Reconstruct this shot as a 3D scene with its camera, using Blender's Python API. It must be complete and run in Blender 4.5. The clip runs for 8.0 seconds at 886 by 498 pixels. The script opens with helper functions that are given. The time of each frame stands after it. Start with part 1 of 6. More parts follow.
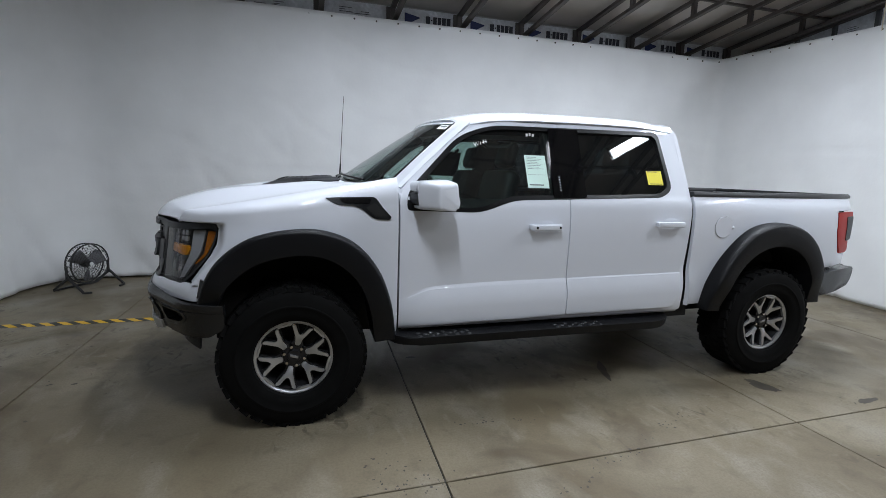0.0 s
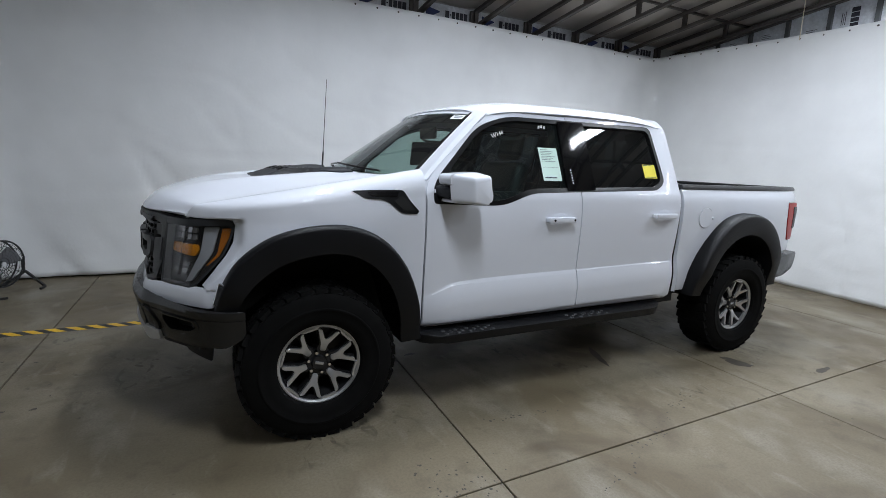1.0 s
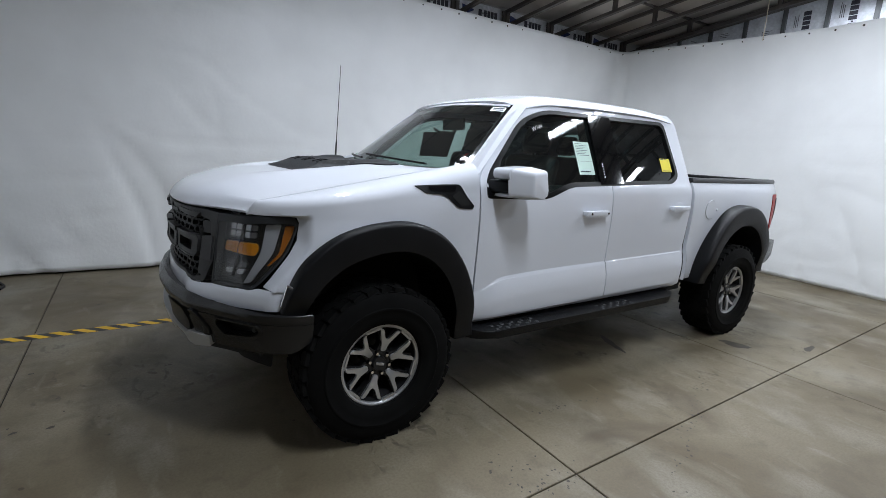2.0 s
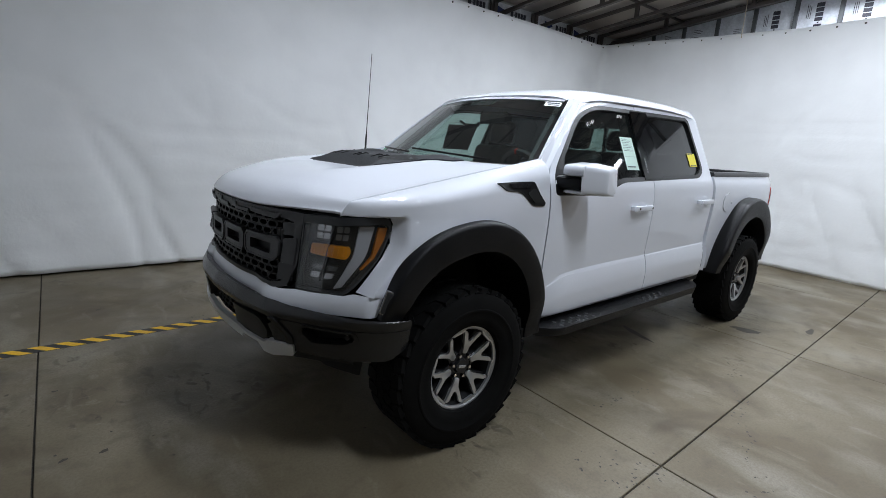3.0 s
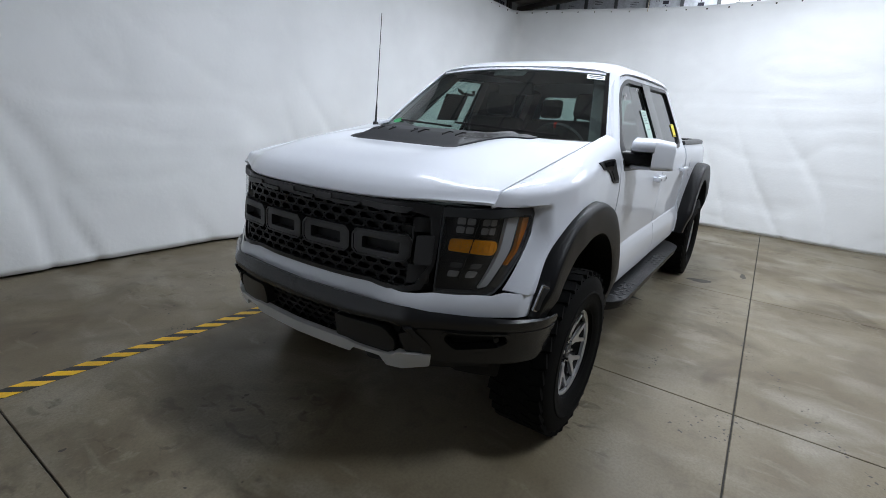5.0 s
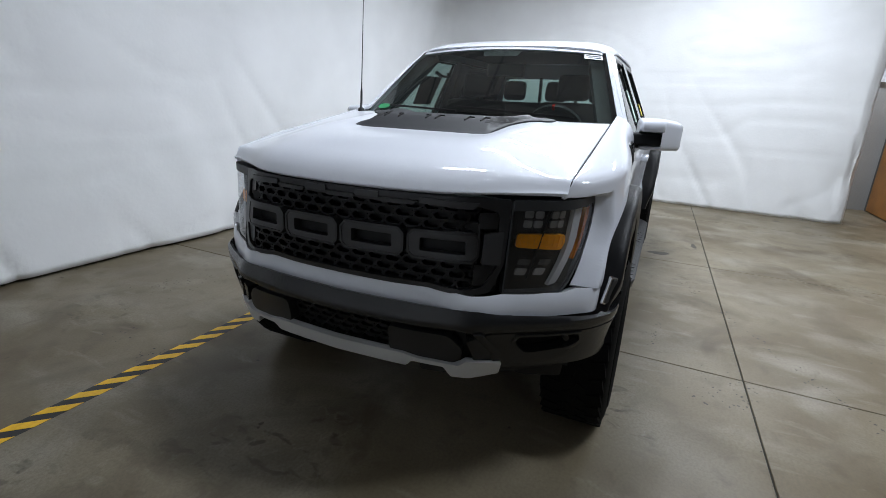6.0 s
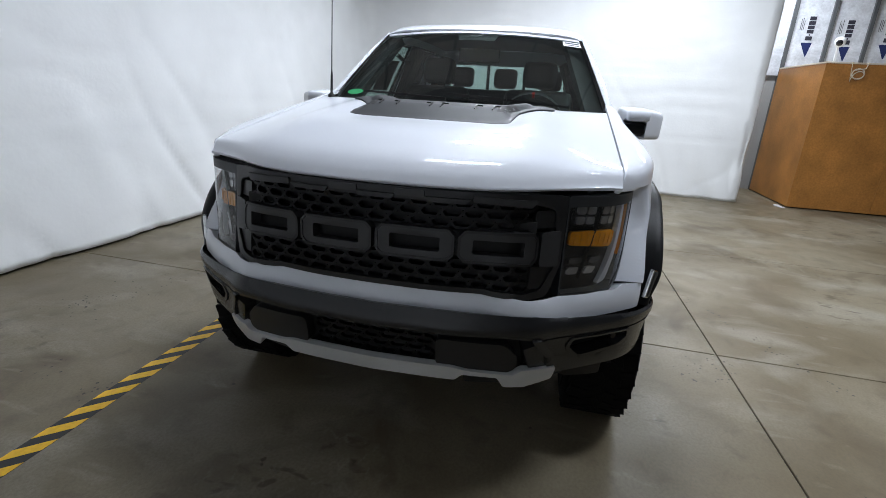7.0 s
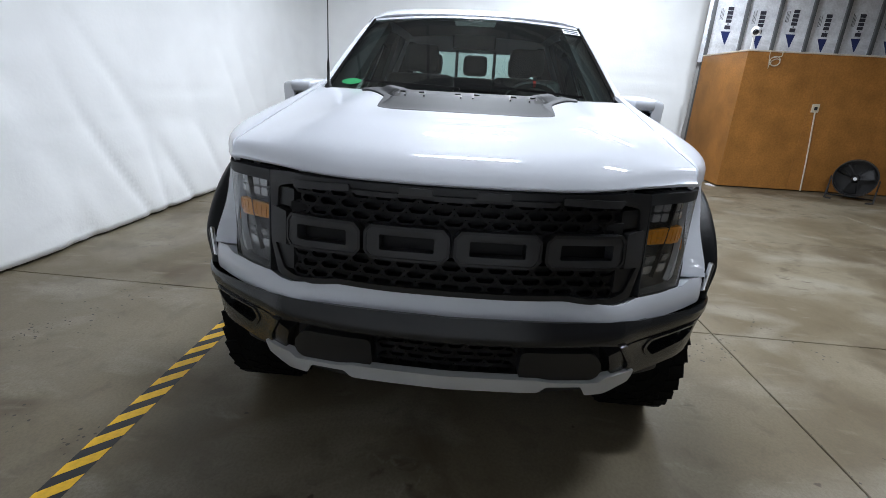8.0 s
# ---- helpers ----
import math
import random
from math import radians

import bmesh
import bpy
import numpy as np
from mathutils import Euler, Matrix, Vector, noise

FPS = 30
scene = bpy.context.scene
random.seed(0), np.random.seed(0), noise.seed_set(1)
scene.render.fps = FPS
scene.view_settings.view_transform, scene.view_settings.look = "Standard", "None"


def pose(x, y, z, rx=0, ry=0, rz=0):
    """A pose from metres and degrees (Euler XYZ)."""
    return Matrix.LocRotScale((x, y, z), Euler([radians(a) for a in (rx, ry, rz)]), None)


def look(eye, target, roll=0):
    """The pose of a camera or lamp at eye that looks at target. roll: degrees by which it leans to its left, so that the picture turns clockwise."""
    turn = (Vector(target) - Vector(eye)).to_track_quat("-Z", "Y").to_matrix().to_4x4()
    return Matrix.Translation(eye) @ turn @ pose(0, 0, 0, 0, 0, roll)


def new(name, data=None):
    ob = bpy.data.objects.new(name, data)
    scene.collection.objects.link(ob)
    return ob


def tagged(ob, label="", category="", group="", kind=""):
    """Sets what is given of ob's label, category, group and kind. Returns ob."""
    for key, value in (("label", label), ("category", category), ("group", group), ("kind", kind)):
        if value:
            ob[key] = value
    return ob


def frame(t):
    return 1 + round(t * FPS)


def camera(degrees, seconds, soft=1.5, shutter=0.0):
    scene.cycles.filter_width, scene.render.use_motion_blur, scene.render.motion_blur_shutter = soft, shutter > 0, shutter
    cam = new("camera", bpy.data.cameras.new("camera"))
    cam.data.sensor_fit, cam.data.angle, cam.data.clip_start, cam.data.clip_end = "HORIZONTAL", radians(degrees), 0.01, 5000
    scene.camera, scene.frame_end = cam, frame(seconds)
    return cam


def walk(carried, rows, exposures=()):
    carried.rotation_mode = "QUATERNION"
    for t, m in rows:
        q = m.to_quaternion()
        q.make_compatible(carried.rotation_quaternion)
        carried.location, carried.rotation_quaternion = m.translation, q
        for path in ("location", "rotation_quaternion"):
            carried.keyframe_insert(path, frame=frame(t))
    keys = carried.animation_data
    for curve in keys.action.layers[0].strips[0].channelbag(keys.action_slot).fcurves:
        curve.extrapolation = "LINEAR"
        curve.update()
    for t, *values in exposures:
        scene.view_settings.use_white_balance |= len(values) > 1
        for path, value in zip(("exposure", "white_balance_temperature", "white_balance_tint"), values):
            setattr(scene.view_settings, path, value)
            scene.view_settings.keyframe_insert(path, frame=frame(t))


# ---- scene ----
cam = camera(85.4, 8.0, soft=0.75)
PATH = [
    (0, (0.069, -3.935, 1.571), (0.625, -2.039, 1.258), 1.65),
    (0.5, (-0.252, -3.750, 1.580), (0.482, -1.920, 1.248), 1.93),
    (1, (-0.542, -3.584, 1.574), (0.339, -1.823, 1.223), 2.41),
    (1.5, (-0.834, -3.407, 1.595), (0.145, -1.702, 1.225), 2.86),
    (1.7, (-0.936, -3.334, 1.585), (0.086, -1.657, 1.204), 2.93),
    (3, (-1.621, -2.735, 1.589), (-0.373, -1.232, 1.161), 3.49),
    (3.5, (-1.810, -2.505, 1.586), (-0.506, -1.061, 1.124), 3.22),
    (4, (-1.971, -2.221, 1.588), (-0.554, -0.897, 1.096), 3.47),
    (4.5, (-2.123, -1.974, 1.580), (-0.598, -0.789, 1.058), 3.90),
    (5, (-2.293, -1.716, 1.594), (-0.698, -0.637, 1.054), 3.60),
    (5.2, (-2.333, -1.611, 1.595), (-0.712, -0.577, 1.044), 3.14),
    (6.5, (-2.424, -0.834, 1.558), (-0.610, -0.247, 0.955), 2.82),
    (7, (-2.414, -0.575, 1.555), (-0.556, -0.175, 0.935), 3.27),
    (7.5, (-2.373, -0.298, 1.542), (-0.491, -0.064, 0.907), 3.48),
    (8, (-2.334, -0.047, 1.555), (-0.448, 0.051, 0.897), 3.16),
]
walk(cam, [(t, look(eye, target, roll)) for t, eye, target, roll in PATH], [(0.0, 0.29), (3.5, 0.25), (5.0, 0.36), (6.5, 0.46), (8.0, 0.65)])

# ---- world and lamps ----
world = bpy.data.worlds.new("world")
scene.world = world
world.use_nodes = True
world.node_tree.nodes["Background"].inputs[0].default_value = (0.75, 0.82, 0.9, 1)
world.node_tree.nodes["Background"].inputs[1].default_value = 0.02


def lamp(name, x, y, z, sx, sy, watts, kelvin_rgb=(1.0, 0.97, 0.92)):
    """A strip lamp that shines down."""
    data = bpy.data.lights.new(name, "AREA")
    data.shape, data.size, data.size_y, data.energy, data.color = "RECTANGLE", sx, sy, watts, kelvin_rgb
    ob = new(name, data)
    ob.matrix_world = pose(x, y, z)
    return ob


# (7.9, -0.5) and the last four are unseen lamps, added as fill
LAMPS = [(0.35, 0.0, 74, 0), (2.8, 0.0, 88, 0), (4.7, 0.0, 98, 0), (7.9, -0.5, 40, 0), (0.3, -3.0, 74, 0), (4.95, -2.3, 78, -45), (2.3, -5.6, 48, 0), (-2.0, -5.6, 7, 0), (7.5, -3.9, 70, 0), (-4.2, -1.2, 6, 0)]
LAMP_Z = 4.25
LAMP_RGB = (0.83, 0.90, 1.0)
for lx, ly, watts, turn in LAMPS:
    lamp("strip_or_fill_light", lx, ly, LAMP_Z, 0.2, 1.2, watts, LAMP_RGB).matrix_world = pose(lx, ly, LAMP_Z, 0, 0, turn)


# ---- materials ----
def material(name, colour, rough=0.5, metal=0.0, coat=0.0, grain=0.0, grain_scale=40.0, bump=0.0, bump_scale=80.0, mottle=0.0, mottle_scale=3.0, spec=0.5, transmission=0.0):
    """A Principled material with two scales of variation in colour and a fine relief."""
    m = bpy.data.materials.new(name)
    m.use_nodes = True
    nt = m.node_tree
    b = nt.nodes["Principled BSDF"]
    b.inputs["Roughness"].default_value = rough
    b.inputs["Metallic"].default_value = metal
    b.inputs["Coat Weight"].default_value = coat
    b.inputs["Coat Roughness"].default_value = 0.03
    b.inputs["Specular IOR Level"].default_value = spec
    b.inputs["Transmission Weight"].default_value = transmission
    b.inputs["Base Color"].default_value = (*colour, 1)
    tex = nt.nodes.new("ShaderNodeTexCoord")
    last = None
    for amount, sc, det in ((mottle, mottle_scale, 4), (grain, grain_scale, 8)):
        if amount <= 0:
            continue
        n = nt.nodes.new("ShaderNodeTexNoise")
        n.inputs["Scale"].default_value, n.inputs["Detail"].default_value = sc, det
        nt.links.new(tex.outputs["Object"], n.inputs["Vector"])
        r = nt.nodes.new("ShaderNodeMapRange")
        r.inputs[1].default_value, r.inputs[2].default_value = 0.3, 0.7
        r.inputs[3].default_value, r.inputs[4].default_value = 1 - amount, 1 + amount
        nt.links.new(n.outputs[0], r.inputs[0])
        mul = nt.nodes.new("ShaderNodeMix")
        mul.data_type, mul.blend_type = "RGBA", "MULTIPLY"
        mul.inputs[0].default_value = 1.0
        if last is None:
            mul.inputs[6].default_value = (*colour, 1)
        else:
            nt.links.new(last, mul.inputs[6])
        nt.links.new(r.outputs[0], mul.inputs[7])
        last = mul.outputs[2]
    if last is not None:
        nt.links.new(last, b.inputs["Base Color"])
    if bump > 0:
        n = nt.nodes.new("ShaderNodeTexNoise")
        n.inputs["Scale"].default_value, n.inputs["Detail"].default_value = bump_scale, 5
        nt.links.new(tex.outputs["Object"], n.inputs["Vector"])
        bp = nt.nodes.new("ShaderNodeBump")
        bp.inputs["Strength"].default_value, bp.inputs["Distance"].default_value = bump, 0.01
        nt.links.new(n.outputs[0], bp.inputs["Height"])
        nt.links.new(bp.outputs[0], b.inputs["Normal"])
    return m


def concrete():
    """Trowelled, worn concrete: broad clouds, pale scuffs, dark spots, glossier and duller patches."""
    m = material("polished_concrete", (0.2, 0.18, 0.15), 0.4, spec=0.24)
    nt = m.node_tree
    b = nt.nodes["Principled BSDF"]
    geo = nt.nodes.new("ShaderNodeNewGeometry")

    def noise_node(scale, detail, stretch=(1, 1, 1), distortion=0.0):
        mp = nt.nodes.new("ShaderNodeMapping")
        mp.inputs["Scale"].default_value = stretch
        nt.links.new(geo.outputs["Position"], mp.inputs[0])
        n = nt.nodes.new("ShaderNodeTexNoise")
        n.inputs["Scale"].default_value, n.inputs["Detail"].default_value = scale, detail
        n.inputs["Distortion"].default_value = distortion
        nt.links.new(mp.outputs[0], n.inputs["Vector"])
        return n.outputs[0]

    def ramp(value, a, c, lo, hi):
        r = nt.nodes.new("ShaderNodeMapRange")
        for k, q in ((1, a), (2, c), (3, lo), (4, hi)):
            r.inputs[k].default_value = q
        nt.links.new(value, r.inputs[0])
        return r.outputs[0]

    def mix(fac, a, c):
        x = nt.nodes.new("ShaderNodeMix")
        x.data_type = "RGBA"
        nt.links.new(fac, x.inputs[0])
        for k, q in ((6, a), (7, c)):
            if isinstance(q, tuple):
                x.inputs[k].default_value = (*q, 1)
            else:
                nt.links.new(q, x.inputs[k])
        return x.outputs[2]

    clouds = noise_node(0.7, 7, distortion=0.5)
    col = mix(ramp(clouds, 0.38, 0.62, 0, 1), (0.136, 0.108, 0.066), (0.226, 0.194, 0.136))
    col = mix(ramp(noise_node(2.1, 9, (1, 0.55, 1), 0.5), 0.52, 0.70, 0, 0.75), col, (0.300, 0.276, 0.222))
    col = mix(ramp(noise_node(1.5, 8, (0.8, 1, 1), 0.7), 0.54, 0.68, 0, 0.7), col, (0.080, 0.058, 0.033))
    col = mix(ramp(noise_node(6.5, 8, distortion=0.4), 0.56, 0.74, 0, 0.5), col, (0.091, 0.071, 0.046))
    col = mix(ramp(noise_node(9, 6, (1, 0.35, 1), 0.4), 0.62, 0.74, 0, 0.5), col, (0.289, 0.263, 0.209))
    # scuffs and drips gather in patches
    patch = ramp(noise_node(0.8, 3, distortion=0.8), 0.54, 0.66, 0, 1)

    def within(value):
        x = nt.nodes.new("ShaderNodeMath")
        x.operation = "MULTIPLY"
        nt.links.new(value, x.inputs[0])
        nt.links.new(patch, x.inputs[1])
        return x.outputs[0]

    col = mix(within(ramp(noise_node(13, 6, (1, 0.5, 1), 1.0), 0.56, 0.66, 0, 0.8)), col, (0.059, 0.045, 0.029))
    col = mix(within(ramp(noise_node(21, 6, (0.6, 1, 1), 1.0), 0.58, 0.68, 0, 0.5)), col, (0.300, 0.276, 0.222))
    col = mix(ramp(noise_node(9, 2), 0.735, 0.76, 0, 0.8), col, (0.048, 0.038, 0.025))
    col = mix(ramp(noise_node(70, 5), 0.40, 0.70, 0, 0.35), col, (0.091, 0.074, 0.049))
    col = mix(ramp(noise_node(260, 3), 0.35, 0.65, 0, 0.25), col, (0.096, 0.079, 0.053))
    nt.links.new(col, b.inputs["Base Color"])
    nt.links.new(ramp(noise_node(1.3, 7, distortion=1.0), 0.3, 0.7, 0.34, 0.60), b.inputs["Roughness"])
    bp = nt.nodes.new("ShaderNodeBump")
    bp.inputs["Strength"].default_value, bp.inputs["Distance"].default_value = 0.12, 0.004
    nt.links.new(noise_node(45, 6), bp.inputs["Height"])
    nt.links.new(bp.outputs[0], b.inputs["Normal"])
    return m


PAINT = material("white_paint", (0.70, 0.725, 0.785), 0.5, coat=0.7, spec=0.2)
CURTAIN = material("white_curtain", (0.81, 0.82, 0.825), 0.6, bump=0.15, bump_scale=25, mottle=0.04, mottle_scale=1.5)
CONCRETE = concrete()
JOINT = material("joint_filler", (0.03, 0.027, 0.022), 0.8)
BLACK = material("black_plastic", (0.02, 0.02, 0.021), 0.5, bump=0.1, bump_scale=400)
STEEL = material("painted_steel", (0.07, 0.06, 0.055), 0.55, mottle=0.2)
PLY = material("plywood", (0.36, 0.155, 0.036), 0.40, grain=0.16, grain_scale=35, mottle=0.22, mottle_scale=2.5, bump=0.05, bump_scale=40)
WALL = material("grey_wall", (0.35, 0.35, 0.34), 0.7, mottle=0.1, mottle_scale=0.6, grain=0.05)
LINING = material("roof_lining", (0.47, 0.435, 0.40), 0.6, mottle=0.15, mottle_scale=1.2, bump=0.1, bump_scale=12)
FOAM = material("foam_board", (0.64, 0.66, 0.70), 0.45, mottle=0.2, mottle_scale=5, grain=0.12, grain_scale=25)
PRINT = material("black_print", (0.03, 0.03, 0.045), 0.5, grain=0.2)
BLUE = material("blue_print", (0.012, 0.024, 0.11), 0.5, grain=0.15)
STUD = material("stud_steel", (0.09, 0.095, 0.10), 0.5, mottle=0.15)
TRIMWOOD = material("pale_timber", (0.6, 0.52, 0.42), 0.6, grain=0.1)
VOID_DARK = material("dark_core", (0.02, 0.015, 0.01), 0.9)
WHITE_METAL = material("white_enamel", (0.75, 0.76, 0.77), 0.4, mottle=0.04)
CABLE = material("pale_cable", (0.62, 0.55, 0.42), 0.55, grain=0.1)
BLADE = material("fan_blade", (0.12, 0.12, 0.13), 0.4, mottle=0.1)
GLOSSY_BLACK = material("smoked_plastic", (0.01, 0.01, 0.012), 0.08)
OIL = material("oil_stain", (0.045, 0.037, 0.026), 0.6, mottle=0.3, mottle_scale=12)
TAPE_Y = material("tape_yellow", (0.80, 0.47, 0.008), 0.45, grain=0.12, mottle=0.1)
TAPE_K = material("tape_black", (0.012, 0.012, 0.012), 0.5, grain=0.15)


# ---- building helpers ----
def link(name, bm, mat, parent=None, label="", smooth=0.0):
    me = bpy.data.meshes.new(name)
    bmesh.ops.recalc_face_normals(bm, faces=bm.faces)
    bm.to_mesh(me)
    bm.free()
    for m in (mat if isinstance(mat, (list, tuple)) else [mat]):
        me.materials.append(m)
    if smooth:
        me.shade_smooth()
        me.set_sharp_from_angle(angle=radians(smooth))
    ob = new(name, me)
    if parent:
        ob.parent = parent
    if label:
        ob["label"] = label
    return ob


part = link


def add_box(bm, x0, x1, y0, y1, z0, z1, m=None, bevel=0.0):
    t = bmesh.new()
    bmesh.ops.create_cube(t, size=1)
    for v in t.verts:
        v.co = Vector(((x0 + x1) / 2 + v.co.x * (x1 - x0), (y0 + y1) / 2 + v.co.y * (y1 - y0), (z0 + z1) / 2 + v.co.z * (z1 - z0)))
    if bevel:
        bmesh.ops.bevel(t, geom=t.edges[:], offset=bevel, segments=2, affect="EDGES", profile=0.5)
    if m is not None:
        t.transform(m)
    me = bpy.data.meshes.new("tmp")
    t.to_mesh(me)
    t.free()
    bm.from_mesh(me)
    bpy.data.meshes.remove(me)
    return bm


def beam(bm, a, b, w, h):
    """A bar from a to b, w wide and h high."""
    a, b = Vector(a), Vector(b)
    d = b - a
    q = d.to_track_quat("X", "Z").to_matrix().to_4x4() if abs(d.normalized().z) < 0.98 else Matrix.Rotation(-math.pi / 2 if d.z > 0 else math.pi / 2, 4, "Y")
    add_box(bm, 0, d.length, -w / 2, w / 2, -h / 2, h / 2, Matrix.Translation(a) @ q)
    return bm


# ---- floor: slabs between saw cuts ----
def cut_x(i, y):
    """The x of saw cut i where it passes y."""
    x0, k = ((-12.0, 0.0), (-6.6, 0.01), (-4.3, 0.01), (-1.80, 0.008), (0.797, 0.026), (3.215, 0.01), (5.80, 0.02), (8.6, 0.0))[i]
    return x0 + k * y


def cut_y(j, x):
    """The y of saw cut j where it passes x."""
    y0, k = ((-14.0, 0.0), (-9.4, 0.018), (-5.6, 0.018), (-1.80, 0.018), (3.95, 0.0))[j]
    return y0 + k * x


bm = bmesh.new()
add_box(bm, -12.2, 8.8, -14.2, 4.15, -0.3, -0.012)
floor = link("floor", bm, JOINT)
tagged(floor, "grey-brown polished concrete floor with dark saw-cut joints", "floor", kind="structure")
GAP = 0.0045
for i in range(7):
    for j in range(4):
        bm = bmesh.new()
        corners = []
        for a, c in ((i, j), (i + 1, j), (i + 1, j + 1), (i, j + 1)):
            x, y = cut_x(a, 0), 0
            for _ in range(4):
                y = cut_y(c, x)
                x = cut_x(a, y)
            corners.append((x + (GAP if a == i else -GAP), y + (GAP if c == j else -GAP)))
        top = [bm.verts.new((x, y, 0)) for x, y in corners]
        low = [bm.verts.new((x, y, -0.012)) for x, y in corners]
        bm.faces.new(top)
        for k in range(4):
            bm.faces.new((top[k], top[k - 1], low[k - 1], low[k]))
        bmesh.ops.bevel(bm, geom=[e for e in bm.edges if e.verts[0].co.z == 0 and e.verts[1].co.z == 0], offset=0.003, segments=1, affect="EDGES", profile=0.5)
        part("slab", bm, CONCRETE, floor)

# ---- curtains ----
def smooth(t):
    t = min(max(t, 0.0), 1.0)
    return t * t * (3 - 2 * t)


def curtain(name, path, top, label, seed=7.7):
    """A hanging sheet along a plan path of (x, y), with soft folds; top(s) is its height."""
    bm = bmesh.new()
    total = sum((Vector(b) - Vector(a)).length for a, b in zip(path, path[1:]))
    n = int(total / 0.045)
    rows, nz, rows_at = [], 64, []
    for i in range(n + 1):
        s = total * i / n
        r = s
        for a, b in zip(path, path[1:]):
            L = (Vector(b) - Vector(a)).length
            if r <= L + 1e-6:
                break
            r -= L
        p = Vector(a).lerp(Vector(b), min(1, r / L))
        d = (Vector(b) - Vector(a)).normalized()
        nrm = Vector((-d.y, d.x))
        col = []
        rows_at.append((Vector((p.x, p.y, top(s) - 0.05)), d))
        for j in range(nz + 1):
            z = 0.025 + (top(s) - 0.025) * j / nz
            k = noise.noise((s * 0.5, z * 0.25, 3.1)) * 0.03
            low = smooth((2.6 - z) / 2.2)
            rid = 1 - abs(noise.noise((s * 1.5 + z * 0.85, (z - s) * 0.28, seed)) * 2.2)
            k += 0.042 * max(0, rid) ** 5 * low * smooth(noise.noise((s * 0.45, z * 0.3, seed + 4)) * 1.6 + 0.45)
            rid = 1 - abs(noise.noise((s * 0.7 - z * 0.2, z * 2.3 + s * 0.15, seed + 9)) * 3.0)
            k += 0.010 * max(0, rid) ** 4
            # long level fold lines from the packing
            for zf, ph in ((1.02, 0.0), (1.52, 2.0), (2.05, 4.1)):
                dz = (z - zf - 0.05 * noise.noise((s * 0.35, ph, seed))) / 0.028
                k += 0.008 * math.exp(-dz * dz) * smooth(noise.noise((s * 0.33 + ph, ph * 3.1, seed + 6)) * 2.4)
            k += 0.016 * noise.noise((s * 3.2 + z * 1.2, z * 1.0, seed + 2)) * low
            col.append(bm.verts.new((p.x + nrm.x * k, p.y + nrm.y * k, z)))
        rows.append(col)
    for a, b in zip(rows, rows[1:]):
        for j in range(nz):
            bm.faces.new((a[j], b[j], b[j + 1], a[j + 1]))
    ob = link(name, bm, CURTAIN, smooth=60)
    # eyelets along the hem
    me = None
    for i in range(4, n, 7):
        c, d = rows_at[i]
        if me is None:
            b2 = bmesh.new()
            bmesh.ops.create_cone(b2, cap_ends=True, segments=10, radius1=0.014, radius2=0.011, depth=0.012, matrix=pose(0, 0, 0, 90))
            me = bpy.data.meshes.new("eyelet")
            b2.to_mesh(me)
            b2.free()
            me.materials.append(STEEL)
        e = new("eyelet", me)
        e.parent = ob
        e.matrix_basis = Matrix.Translation(c) @ Matrix.Rotation(math.atan2(d.y, d.x), 4, "Z")
    sol = ob.modifiers.new("thickness", "SOLIDIFY")
    sol.thickness = 0.004
    return tagged(ob, label, "curtain", kind="structure")


def arc(cx, cy, r, a0, a1, n=10):
    return [(cx + r * math.cos(radians(a0 + (a1 - a0) * i / n)), cy + r * math.sin(radians(a0 + (a1 - a0) * i / n))) for i in range(n + 1)]


# first straight run is unseen; its length sets the bounce onto the nose
HANG = [(-3.2, -1.1), (-3.2, 2.4)] + arc(-2.45, 2.84, 0.75, 180, 90)[1:] + [(-0.5, 3.51), (0.8, 3.45), (4.0, 3.34), (6.95, 3.27)] + arc(6.97, 3.07, 0.2, 90, 0, 6)[1:] + [(7.15, 0.9), (7.0, -0.5), (6.87, -1.7), (6.68, -3.45), (6.66, -3.62), (6.72, -3.75), (6.9, -3.8), (7.3, -3.9)]
curtain("curtain", HANG, lambda s: float(np.interp(s, [0, 6.1, 15.1, 18.1, 22.6], [3.8, 3.80, 3.67, 3.53, 3.54])), "long white studio curtain with soft creases hung round two sides of the bay")

# ---- hall ----
EAVE, SLOPE, NY, EX = 4.08, 0.12, 3.9, 8.6
RIDGE_Y = -6.0


def roof_z(y):
    return EAVE + SLOPE * (NY - y) if y > RIDGE_Y else EAVE + SLOPE * (NY - RIDGE_Y) - SLOPE * (RIDGE_Y - y)


for nm, dims, text in (("wall_north", (-12, 8.8, NY, NY + 0.2, 0, EAVE + 0.1), "hall wall behind the foam boards"), ("wall_east", (EX, EX + 0.2, -14, NY, 0, 6.2), "hall end wall behind the foam boards"),
                       ("wall_west", (-12.2, -12, -14, NY, 0, 6.2), "plain grey end wall of the hall"), ("wall_south", (-12, 8.8, -14.2, -14, 0, 6.2), "plain grey long wall of the hall")):
    bm = bmesh.new()
    add_box(bm, *dims)
    tagged(link(nm, bm, WALL), text, "wall", kind="structure")
# roof lining, sagging between the battens
bm = bmesh.new()
grid = []
xs = [-12 + 0.15 * i for i in range(140)]
ys = [NY + 0.1 - 0.2 * j for j in range(92)]
for y in ys:
    row = []
    for x in xs:
        bay = abs(math.sin(math.pi * (x - 0.36) / 1.075)) ** 0.7
        batten = abs(math.sin(math.pi * (y - NY) / 1.5)) ** 0.6
        sag = -0.06 * bay * batten - 0.03 * noise.noise((x * 1.3, y * 1.3, 2.0))
        row.append(bm.verts.new((x, y, roof_z(y) + 0.05 + sag)))
    grid.append(row)
